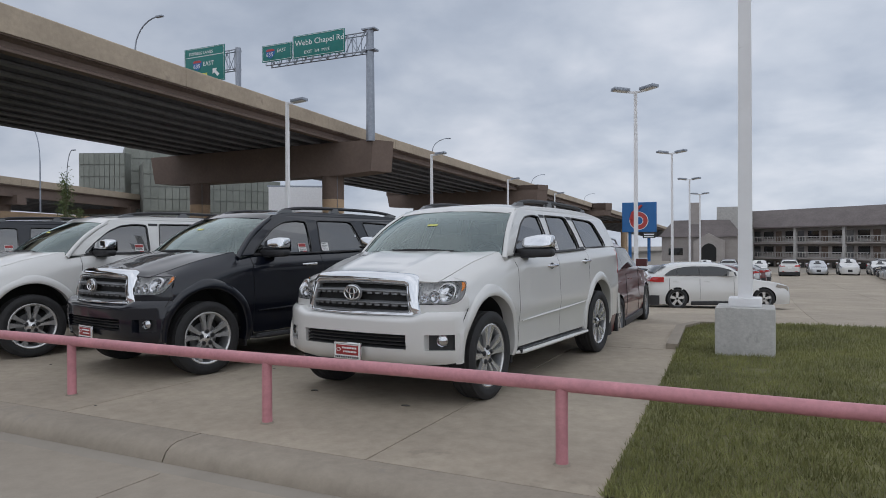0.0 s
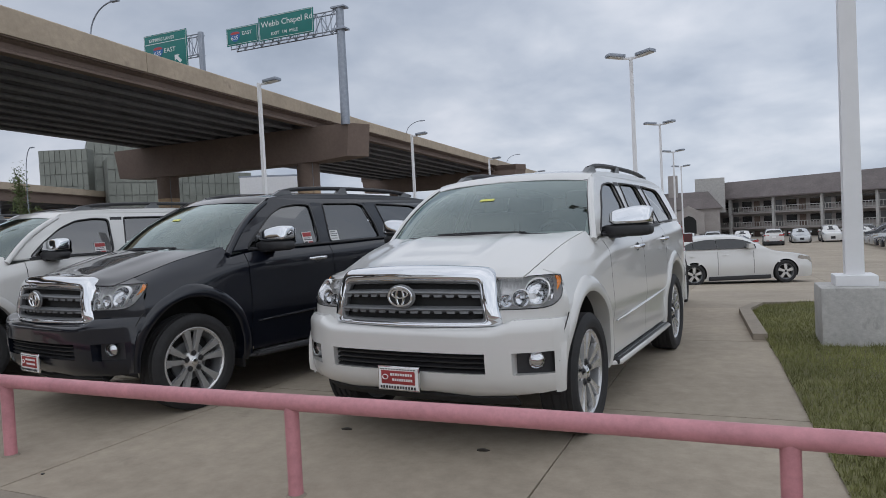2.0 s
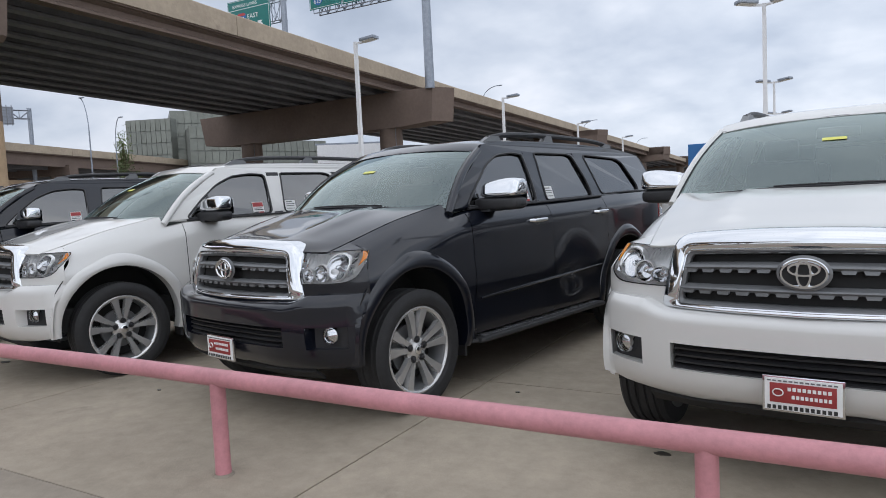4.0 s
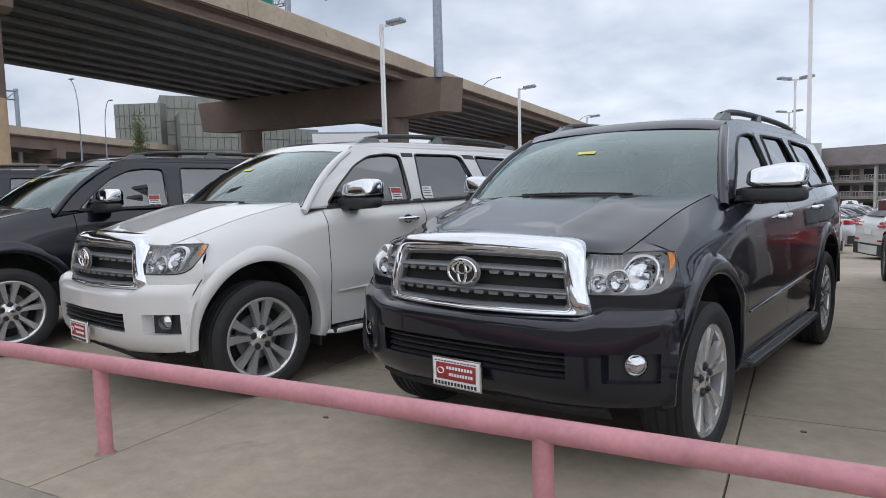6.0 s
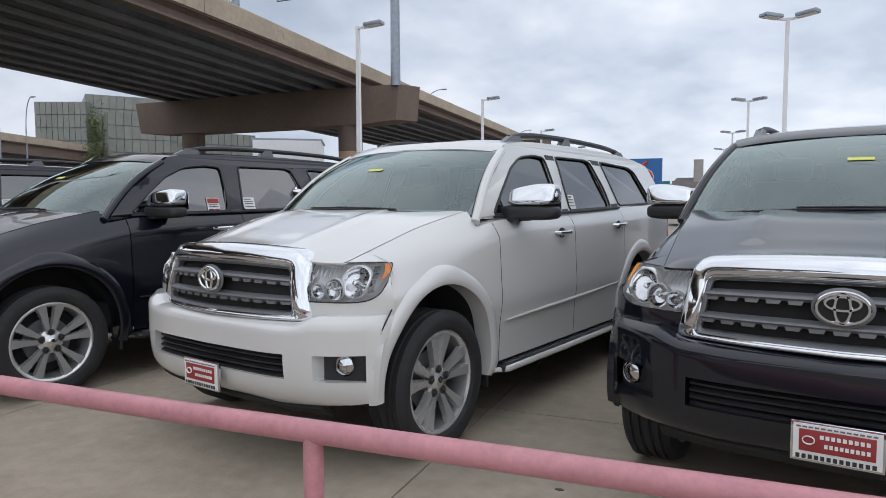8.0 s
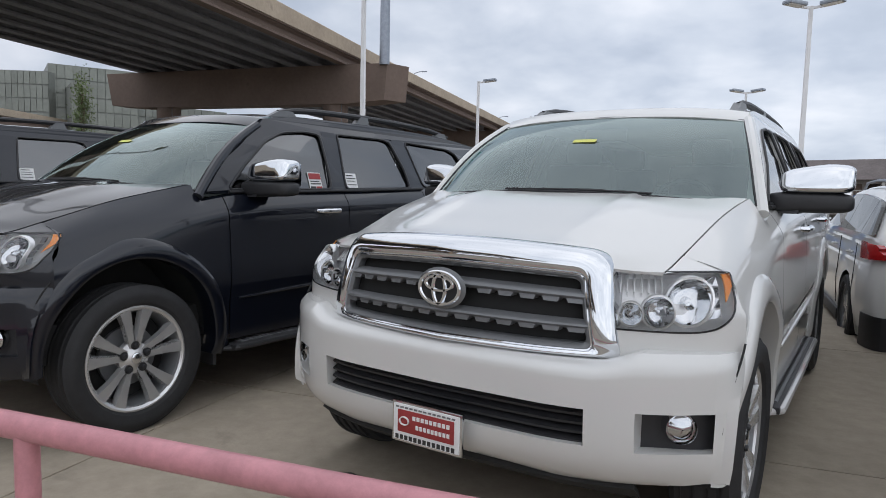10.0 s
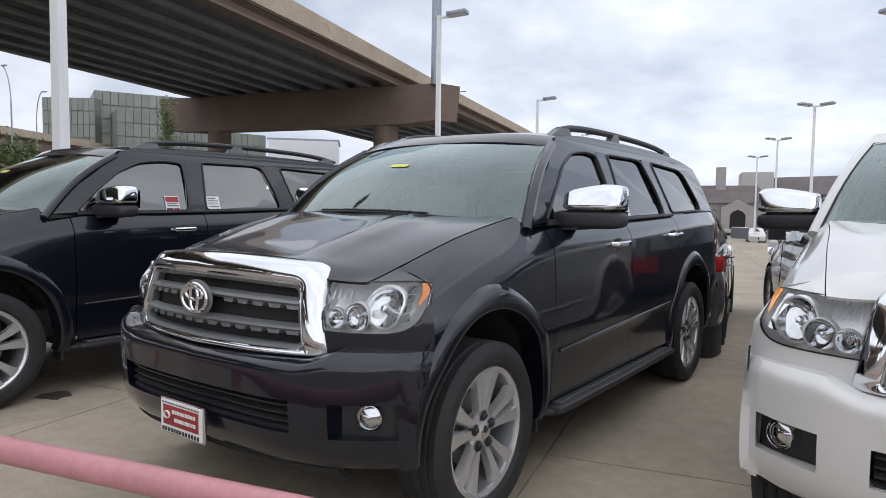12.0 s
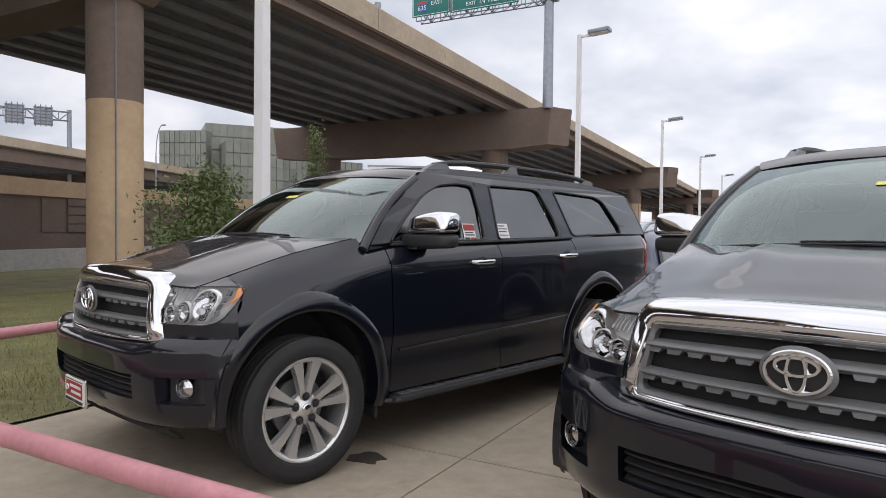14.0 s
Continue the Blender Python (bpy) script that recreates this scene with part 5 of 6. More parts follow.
def truss(bm, x0, x1, z0, z1, y0, y1, bays, r=0.06):
    for z in (z0, z1):
        for y in (y0, y1):
            tube(bm, [(x0, y, z), (x1, y, z)], r, 6)
    for i in range(bays):
        a, b = x0 + (x1 - x0) * i / bays, x0 + (x1 - x0) * (i + 1) / bays
        for y in (y0, y1):
            tube(bm, [(a, y, z0), (b, y, z1)] if i % 2 else [(a, y, z1), (b, y, z0)], r * 0.7, 5)
            tube(bm, [(b, y, z0), (b, y, z1)], r * 0.7, 5)
        for z in (z0, z1):
            tube(bm, [(a, y0, z), (b, y1, z)], r * 0.6, 5)
    return bm


def sign_panel(parent, x0, x1, y, z0, z1, label):
    p = part("sign_panel", box_bm(x0, x1, y - 0.04, y + 0.04, z0, z1, bevel=0.02), SIGN_GREEN, parent, label)
    part("sign_border", tube_bm([(x0 + 0.1, y - 0.05, z0 + 0.1), (x1 - 0.1, y - 0.05, z0 + 0.1), (x1 - 0.1, y - 0.05, z1 - 0.1), (x0 + 0.1, y - 0.05, z1 - 0.1), (x0 + 0.1, y - 0.05, z0 + 0.1)], 0.028, 4), SIGN_WHITE, p)
    return p


def letters(parent, words, size, x, y, z):
    part("lettering", text_bm(words, size, pose(x, y, z, 90, 0, 0), 0.006), SIGN_WHITE, parent, smooth=False)


def shield(parent, x, y, z, w, h, number):
    out = [(-0.5, 0.36), (-0.28, 0.5), (0.28, 0.5), (0.5, 0.36), (0.48, -0.05), (0.28, -0.36), (0, -0.5), (-0.28, -0.36), (-0.48, -0.05)]
    s = part("route_shield", prism(out, lambda a, b: (x + a * w, y - 0.02, z + b * h), lambda a, b: (x + a * w, y, z + b * h)), SIGN_BLUE, parent, "blue route shield", smooth=False)
    part("shield_band", prism([(-0.48, 0.24), (0.48, 0.24), (0.5, 0.36), (0.28, 0.49), (-0.28, 0.49), (-0.5, 0.36)], lambda a, b: (x + a * w * 0.94, y - 0.03, z + b * h * 0.96), lambda a, b: (x + a * w * 0.94, y - 0.018, z + b * h * 0.96)), SIGN_RED, s, smooth=False)
    part("lettering", text_bm(number, h * 0.56, pose(x - w * 0.44, y - 0.026, z - h * 0.28, 90, 0, 0), 0.005), SIGN_WHITE, s, smooth=False)


gan = empty("sign_gantry", distant(0.85, 0.9, 0.935), "galvanised cantilever gantry with green highway signs on the pier cap", "sign")
part("post", tube_bm([(-28.6, 49.75, 12.0), (-28.6, 49.75, 23.3)], [0.42, 0.36], 20), GALV, gan)
part("post_plate", box_bm(-29.3, -27.9, 49.3, 50.2, 23.2, 23.35), GALV, gan, smooth=False)
part("post_plate", box_bm(-29.3, -27.9, 49.3, 50.2, 21.1, 21.25), GALV, gan, smooth=False)
part("truss", truss(bmesh.new(), -28.8, -40.6, 21.0, 22.9, 49.25, 50.1, 12), GALV, gan, smooth=False)
SY = 48.95
p = sign_panel(gan, -40.8, -37.1, SY, 21.25, 23.05, "green sign with a route shield")
shield(p, -39.75, SY - 0.045, 22.1, 1.15, 1.05, "635")
letters(p, "EAST", 0.52, -38.95, SY - 0.05, 22.15)
p = sign_panel(gan, -36.98, -30.9, SY, 21.15, 23.55, "green exit sign")
letters(p, "Webb Chapel Rd", 0.82, -36.7, SY - 0.05, 22.45)
letters(p, "EXIT  1/4  MILE", 0.46, -35.6, SY - 0.05, 21.55)

g2 = empty("sign_gantry", distant(0.85, 0.9, 0.935), "green express lane sign on a gantry above the overpass", "sign")
part("post", tube_bm([(-45.9, 51.1, 13.0), (-45.9, 51.1, 24.2)], 0.3, 14), GALV, g2)
part("truss", truss(bmesh.new(), -45.9, -53.0, 21.8, 24.0, 50.9, 51.6, 7), GALV, g2, smooth=False)
p = sign_panel(g2, -53.1, -47.3, 50.6, 20.6, 24.75, "green express lanes sign")
letters(p, "EXPRESS LANES", 0.50, -52.4, 50.55, 23.95)
part("sign_band", box_bm(-53.0, -47.4, 50.545, 50.556, 23.68, 23.74), SIGN_WHITE, p, smooth=False)
shield(p, -51.2, 50.55, 22.7, 1.3, 1.2, "635")
letters(p, "EAST", 0.70, -50.4, 50.55, 22.55)
part("exit_tab", box_bm(-51.6, -49.8, 50.53, 50.56, 20.9, 21.7), YELLOW, p, "yellow plate", smooth=False)
part("arrow", prism([(-0.5, 0.5), (0.15, 0.5), (-0.05, 0.3), (0.45, -0.2), (0.2, -0.45), (-0.3, 0.05), (-0.5, -0.15)], lambda a, b: (-48.5 + a, 50.545, 21.6 + b), lambda a, b: (-48.5 + a, 50.556, 21.6 + b)), SIGN_WHITE, p, smooth=False)


def highway_lamp(x, y, z0, h, reach, group, turn=0.9):
    l = empty("highway_lamp", distant(0.85, turn) @ pose(x, y, z0), "grey highway lamp with a long curved arm", "street lamp", group)
    pts = [(0, 0, 0), (0, 0, h * 0.75)] + [(reach * (1 - math.cos(a)), 0, h * 0.75 + h * 0.25 * math.sin(a)) for a in lin(0.15, 1.5, 8)]
    part("pole", tube_bm(pts, [0.13, 0.10] + [0.07] * 8, 8), GALV, l)
    part("lamp_head", box_bm(reach * 0.92, reach * 0.92 + 0.9, -0.18, 0.18, h - 0.12, h + 0.06, bevel=0.05), GALV, l)
    return l


highway_lamp(-51.9, 43.0, 13.0, 12.1, 3.2, "lamps of the overpass")
highway_lamp(-48.9, 105.0, 12.8, 8.8, 3.0, "lamps of the overpass")
highway_lamp(-48.9, 165.0, 11.8, 8.8, 3.0, "lamps of the overpass")
highway_lamp(-48.9, 225.0, 10.8, 8.8, 3.0, "lamps of the overpass")

# ---------- second viaduct and the retaining wall ----------
via = empty("viaduct", distant(0.85, -1.3, 0.93) @ pose(-104, 45, 0, 0, 0, 21.7), "tan highway viaduct behind the overpass", "bridge", kind="structure")
for a, b in zip(lin(-150, 190, 15), lin(-150, 190, 15)[1:]):
    part("parapet", box_bm(-0.3, 0.25, a + 0.03, b - 0.03, 12.7, 14.0), PARAPET, via, smooth=False)
    part("fascia_girder", box_bm(-1.0, -0.4, a, b, 10.6, 12.65), BROWN, via, smooth=False)
part("deck_slab", box_bm(-30, 0.1, -150, 190, 12.5, 12.72), BROWN, via, smooth=False)
for x in (-4, -7, -10, -13, -16, -19, -22, -25, -28):
    part("girder", box_bm(x - 0.3, x + 0.3, -150, 190, 10.3, 12.5), GIRDER, via, smooth=False)
for y in range(-150, 190, 34):
    part("pier_cap", box_bm(-15, 0.3, y - 1.1, y + 1.1, 9.2, 10.95), BROWN, via, smooth=False)
    for x in (-3, -12):
        part("column", tube_bm([(x, y, -3), (x, y, 9.4)], 1.0, 16), BROWN, via)
wall = empty("retaining_wall", distant(0.85, -1.3, 0.93) @ pose(-63, 24, -2.1, 0, 0, 18.0), "brown concrete retaining wall with carved panels and a plain base", "wall", kind="structure")
part("wall_body", box_bm(-1.2, 0.0, -70, 90, -0.3, 7.1), BROWN, wall, smooth=False)
part("coping", box_bm(-1.3, 0.22, -70, 90, 6.1, 7.5), TAN, wall, smooth=False)
part("wall_base", box_bm(0.0, 0.35, -70, 90, -0.3, 2.9), BROWN, wall, smooth=False)
part("barrier", box_bm(2.4, 2.9, -70, 90, -0.6, 1.75), PALE_CONC, wall, smooth=False)
for y in range(-66, 86, 6):
    for z in (3.0, 3.78, 4.56, 5.34):
        if (y // 6) % 2:
            part("panel", box_bm(0.0, 0.16, y + 0.15, y + 3.2, z + 0.04, z + 0.72, bevel=0.05), BROWN, wall, smooth=False)
    part("panel", box_bm(0.0, 0.10, y + 3.5, y + 5.9, 3.05, 6.0, bevel=0.05), BROWN, wall, smooth=False)
highway_lamp(-93.5, 56.0, -2.1, 21.8, -1.8, "lamps of the viaduct", -1.3)
highway_lamp(-107.0, 69.0, -2.1, 21.1, 1.6, "lamps of the viaduct", -1.3)
g3 = empty("sign_gantry", distant(0.85, -1.3, 0.90) @ pose(-114.5, 59.0, 12.4, 0, 0, 62.7), "grey gantry of the viaduct with the backs of two signs", "sign")
part("post", tube_bm([(0, 0, -14.5), (0, 0, 9.4)], 0.35, 12), GALV, g3)
part("truss", truss(bmesh.new(), 0, -26, 7.5, 9.0, -0.4, 0.4, 18, 0.08), GALV, g3, smooth=False)
for x in (-3.5, -7.2):
    sb = part("sign_back", box_bm(x - 1.25, x + 1.25, -0.75, -0.65, 6.3, 9.5), GALV, g3, "grey back of a sign", smooth=False)
    for k in range(4):
        part("stiffener", box_bm(x - 1.05 + 0.7 * k - 0.06, x - 1.05 + 0.7 * k + 0.06, -0.90, -0.75, 6.1, 9.8), GIRDER, sb, smooth=False)
    for k in range(6):
        part("stiffener", box_bm(x - 1.3, x + 1.3, -0.86, -0.74, 6.5 + 0.55 * k, 6.58 + 0.55 * k), GIRDER, sb, smooth=False)

# ---------- glass office block, far off ----------
BD = 600.0


def bearing(deg, d):
    a = radians(deg)
    return Vector((-3 - d * math.sin(a), -2 + d * math.cos(a), 0))


office = empty("office_block", distant(0.228, -0.85, 0.932), "green mirror-glass office block with stepped wings", "building", kind="structure")


def glass_wing(b0, b1, d0, d1, ztop, zlow, nx, nz):
    """A wing between two bearings, its curtain wall in panes with mullions."""
    a, b = bearing(b0, d0), bearing(b1, d1)
    n = Vector(((b - a).y, -(b - a).x, 0)).normalized()
    if n.dot(Vector((-3, -2, 0)) - a) < 0:
        n = -n
    depth = -n * 45
    body = part("wing", prism([(0, 0), (1, 0), (1, 1), (0, 1)], lambda s, t: tuple(a + (b - a) * s + depth * t - n * 0.6 + Vector((0, 0, zlow))), lambda s, t: tuple(a + (b - a) * s + depth * t - n * 0.6 + Vector((0, 0, ztop)))), FACADE_FRAME, office, smooth=False)
    for i in range(nx):
        for j in range(nz):
            s0, s1 = (i + 0.04) / nx, (i + 0.96) / nx
            z0, z1 = zlow + (ztop - zlow) * (j + 0.05) / nz, zlow + (ztop - zlow) * (j + 0.95) / nz
            bm = bmesh.new()
            vs = []
            for s, z in ((s0, z0), (s1, z0), (s1, z1), (s0, z1)):
                vs.append(tuple(a + (b - a) * s + n * (0.1 + 0.25 * ((i * 7 + j * 3) % 3) * (s - s0)) + Vector((0, 0, z))))
            f = [bm.verts.new(v) for v in vs]
            g = [bm.verts.new(Vector(v) - n * 0.5) for v in vs]
            bm.faces.new(f)
            for q in range(4):
                bm.faces.new((f[q], g[q], g[(q + 1) % 4], f[(q + 1) % 4]))
            part("pane", bm, FACADE_GLASS, body, smooth=False)


H = lambda t: 1.37 + t * BD
glass_wing(54.6, 51.3, BD, BD * 0.97, H(0.139), H(-0.02), 9, 9)
glass_wing(51.3, 44.0, BD * 0.985, BD * 1.0, H(0.152), H(-0.02), 14, 9)
glass_wing(49.9, 45.5, BD * 0.93, BD * 0.94, H(0.122), H(-0.02), 8, 8)
glass_wing(45.5, 39.0, BD * 0.95, BD * 1.0, H(0.104), H(-0.02), 13, 7)
shed = empty("shed", distant(0.5, -0.45, 0.97), "low white flat-roofed building beyond the overpass", "building", kind="structure")
a, b = bearing(39.0, 190), bearing(33.5, 190)
part("wall", prism([(0, 0), (1, 0), (1, 1), (0, 1)], lambda s, t: tuple(a + (b - a) * s + Vector((-8, 14, 0)) * t + Vector((0, 0, -3))), lambda s, t: tuple(a + (b - a) * s + Vector((-8, 14, 0)) * t + Vector((0, 0, 19.2)))), WHITE_POLE, shed, smooth=False)
part("roof", prism([(-0.02, 0), (1.02, 0), (1.02, 1), (-0.02, 1)], lambda s, t: tuple(a + (b - a) * s + Vector((-8, 14, 0)) * t + Vector((0, 0, 19.2))), lambda s, t: tuple(a + (b - a) * s + Vector((-8, 14, 0)) * t + Vector((0, 0, 19.7)))), GALV, shed, smooth=False)

# ---------- motel and its sign ----------
motel = empty("motel", pose(-7.7, 112.5, -2.9, 0, 0, -35) @ Matrix.Diagonal((1, 1, 0.8, 1)), "three-storey motel with open galleries and a brown hipped roof", "building", kind="structure")
part("wall", box_bm(4, 66, 1.6, 14, 0, 8.3), STUCCO, motel, smooth=False)
roof = prism([(3.4, 8.1), (67, 8.1), (67, 8.4), (64, 11.6), (8.2, 11.6), (3.4, 8.4)], lambda x, z: (x, -0.6 + (z - 8.3) * 1.1 if z > 8.5 else -0.6, z), lambda x, z: (x, 15, z))
part("roof", roof, ROOF_TILE, motel, smooth=False)
for i in range(10):
    x = 4.1 + 6.85 * i
    part("gallery_post", box_bm(x - 0.17, x + 0.17, -0.2, 0.2, 0, 8.2), PALE_CONC, motel, smooth=False)
for z in (2.75, 5.5):
    part("gallery_floor", box_bm(4, 66, -0.1, 1.7, z - 0.22, z), STUCCO, motel, smooth=False)
for z in (0.0, 2.75, 5.5):
    if z:
        r = bmesh.new()
        add_box(r, 4, 66, -0.12, -0.04, z + 0.95, z + 1.05)
        add_box(r, 4, 66, -0.12, -0.04, z + 0.12, z + 0.20)
        for k in range(150):
            add_box(r, 4 + 62 * k / 150, 4.06 + 62 * k / 150, -0.1, -0.06, z + 0.2, z + 0.95)
        part("railing", r, PALE_CONC, motel, "pale gallery railing", smooth=False)
    for i in range(18):
        x = 5.0 + 3.43 * i
        w = part("window", box_bm(x, x + 1.5, 1.52, 1.62, z + 0.75, z + 2.05), GLASS_FAR, motel, smooth=False)
        part("door", box_bm(x + 1.9, x + 2.8, 1.53, 1.62, z + 0.05, z + 2.05), PAINT_GREY if i % 2 else BROWN, motel, smooth=False)
wing = empty("motel_wing", distant(0.82, 1.6, 0.87) @ pose(-9.0, 121, -2.1), "low motel wing with a gabled entrance and chimney", "building", kind="structure")
part("wall", box_bm(0, 13, 0, 10, 0, 5.0), STUCCO, wing, smooth=False)
part("roof", prism([(-0.5, 4.9), (13.5, 4.9), (11.2, 8.4), (1.8, 8.4)], lambda x, z: (x, -0.6 + (z - 4.9) * 1.0, z), lambda x, z: (x, 11 - (z - 4.9) * 1.0, z)), ROOF_TILE, wing, smooth=False)
part("gable", prism([(5.5, 0), (10.5, 0), (10.5, 4.0), (8.0, 5.6), (5.5, 4.0)], lambda x, z: (x, -2.0, z), lambda x, z: (x, 0.5, z)), STUCCO, wing, smooth=False)
part("archway", prism([(6.8, 0.02), (9.2, 0.02), (9.2, 2.6), (8.7, 3.3), (8.0, 3.6), (7.3, 3.3), (6.8, 2.6)], lambda x, z: (x, -2.02, z), lambda x, z: (x, -1.9, z)), DARK, wing, smooth=False)
part("chimney", box_bm(4.6, 6.2, 2, 3.6, 5, 12.0, bevel=0.1), STUCCO, wing, smooth=False)
part("window", box_bm(1.2, 3.6, -0.05, 0.05, 1.2, 2.6), GLASS_FAR, wing, smooth=False)
part("high_block", box_bm(9, 14, 6, 16, 4, 11.2), PALE_CONC, wing, smooth=False)

sg = empty("motel_sign", distant(0.82, 1.6, 0.87) @ pose(-12.2, 116, -2.1, 0, 0, 4), "tall blue motel sign with a red numeral shape", "sign")
part("sign_box", box_bm(-2.9, 2.9, -0.5, 0.5, 5.9, 11.9, bevel=0.08), SIGN_BLUE, sg, "blue sign box", smooth=False)
ring = [(1.35 * math.cos(a), 1.55 * math.sin(a)) for a in lin(0, 2 * math.pi, 33)]
for r, mt, yy in ((1.18, SIGN_WHITE, -0.53), (1.1, SIGN_RED, -0.56), (0.55, SIGN_WHITE, -0.59), (0.47, SIGN_BLUE, -0.62)):
    part("sign_disc", prism([(x * r, z * r) for x, z in ring[:-1]], lambda x, z: (x - 0.05, yy, z + 8.2), lambda x, z: (x - 0.05, -0.48, z + 8.2)), mt, sg, smooth=False)
part("sign_stroke", tube_bm([(-1.35, -0.55, 8.4), (-1.0, -0.55, 9.7), (0.0, -0.55, 10.9), (0.5, -0.55, 11.3)], [0.35, 0.36, 0.3, 0.18], 8), SIGN_RED, sg)
part("notice", box_bm(0.6, 2.7, -0.56, -0.45, 4.7, 5.8), INK_BLACK, sg, smooth=False)
for k in range(2):
    part("notice_bar", box_bm(0.8, 2.5, -0.58, -0.55, 4.85 + 0.45 * k, 5.1 + 0.45 * k), SIGN_WHITE, sg, smooth=False)
for x in (-1.6, 1.6):
    part("post", tube_bm([(x, 0, 0), (x, 0, 6.0)], 0.28, 12), SIGN_BLUE, sg)
far_sg = empty("highway_sign", distant(0.82, 1.6, 0.87) @ pose(-9.5, 250, -2.1), "distant green highway signs on a gantry", "sign")
for x in (-6, 6):
    part("post", box_bm(x - 0.3, x + 0.3, -0.3, 0.3, 0, 12), GALV, far_sg, smooth=False)
part("beam", box_bm(-6, 6, -0.3, 0.3, 10.6, 11.0), GALV, far_sg, smooth=False)
for x in (-5, -0.5, 4):
    part("sign_panel", box_bm(x - 1.9, x + 1.9, -0.5, -0.4, 9.7, 12.0), SIGN_GREEN, far_sg, smooth=False)

# ---------- shrubs and young tree ----------


def shrub(name, x, y, h, w, n, seed, label, category, trunk=0.05, conic=0.0):
    rnd = random.Random(seed)
    z = gz(x, y)
    t = empty(name, pose(x, y, z), label, category)
    stems = bmesh.new()
    tips = []
    for k in range(26 if not conic else 14):
        a = rnd.random() * 6.28
        f = rnd.random() ** 0.8
        zz = h * (0.22 + 0.78 * f if not conic else 0.15 + 0.85 * k / 13)
        r = w * (rnd.uniform(0.35, 1.15) * (1.15 - 0.80 * f) if not conic else (1 - k / 14) * rnd.uniform(0.6, 1.0))
        e = Vector((math.cos(a) * r, math.sin(a) * r, zz))
        s = Vector((0, 0, 0.1 if not conic else max(0.1, zz - 0.4)))
        m1 = s.lerp(e, 0.5) + Vector((0, 0, h * 0.06))
        tube(stems, [s, m1, e], [trunk * 0.6, trunk * 0.35, 0.006], 5)
        tips += [m1, m1.lerp(e, 0.35), m1.lerp(e, 0.7), e] if not conic else [s.lerp(m1, 0.7), m1, m1.lerp(e, 0.5), e, e]
    tube(stems, [(0, 0, -0.2), (0.02, 0, h * 0.4), (0, 0.02, h * 0.95)], [trunk, trunk * 0.7, 0.01], 7)
    part("trunk", stems, BARK, t)
    verts, faces = [], []
    for _ in range(n):
        c = rnd.choice(tips)
        sp = w * (0.13 if not conic else 0.16)
        p = c + Vector((rnd.gauss(0, sp), rnd.gauss(0, sp), rnd.gauss(0, h * 0.055)))
        if p.z < 0.05:
            continue
        d = Vector((rnd.gauss(0, 1), rnd.gauss(0, 1), rnd.gauss(0.4, 0.8))).normalized() * rnd.uniform(0.05, 0.11)
        q = d.orthogonal().normalized() * rnd.uniform(0.010, 0.020)
        k = len(verts)
        verts += [p, p + d * 0.5 + q, p + d, p + d * 0.5 - q]
        faces.append((k, k + 1, k + 2, k + 3))
    me = bpy.data.meshes.new("crown")
    me.from_pydata([tuple(v) for v in verts], [], faces)
    me.materials.append(LEAF)
    new("crown", me).parent = t
    return t


shrub("shrub", -17.4, 5.4, 2.3, 1.15, 11000, 5, "bushy green shrub below the overpass", "shrub")
shrub("shrub", -19.4, 6.5, 1.6, 0.8, 5000, 9, "bushy green shrub below the overpass", "shrub")
shrub("young_tree", -21.5, 12.9, 4.2, 0.65, 3600, 7, "slim young conifer below the overpass", "tree", 0.08, conic=1)
shrub("young_tree", -25.0, 16.0, 3.4, 0.5, 2200, 8, "slim young conifer below the overpass", "tree", 0.07, conic=1)

# ---------- ordinary cars ----------


def small_wheel(parent, x, y, m, r=0.34):
    w = part("wheel", lathe_x([(r * 0.74, -0.09), (r * 0.64, -0.08), (r * 0.60, 0.0), (r * 0.66, 0.07), (r * 0.72, 0.085), (r * 0.70, 0.09)], 28), GUNMETAL, parent, "alloy wheel")
    w.matrix_local = pose(x, y, r, 0, 0, 0 if m > 0 else 180)
    part("tyre", lathe_x([(r * 0.71, 0.085), (r * 0.80, 0.105), (r * 0.95, 0.10), (r, 0.08), (r, -0.08), (r * 0.95, -0.10), (r * 0.74, -0.10)], 32), TYRE, w)
    part("wheel_back", lathe_x([(0.005, -0.03), (r * 0.62, -0.03)], 20), DARK, w)
    for k in range(5):
        a = 2 * math.pi * k / 5 + 0.3
        c, s = math.cos(a), math.sin(a)
        part("spoke", prism([(0.03, -0.03), (r * 0.68, -0.05), (r * 0.68, 0.05), (0.03, 0.03)], lambda q, t: (0.07, q * c - t * s, q * s + t * c), lambda q, t: (0.03, q * c - t * s, q * s + t * c)), ALLOY, w, smooth=False)
    return w


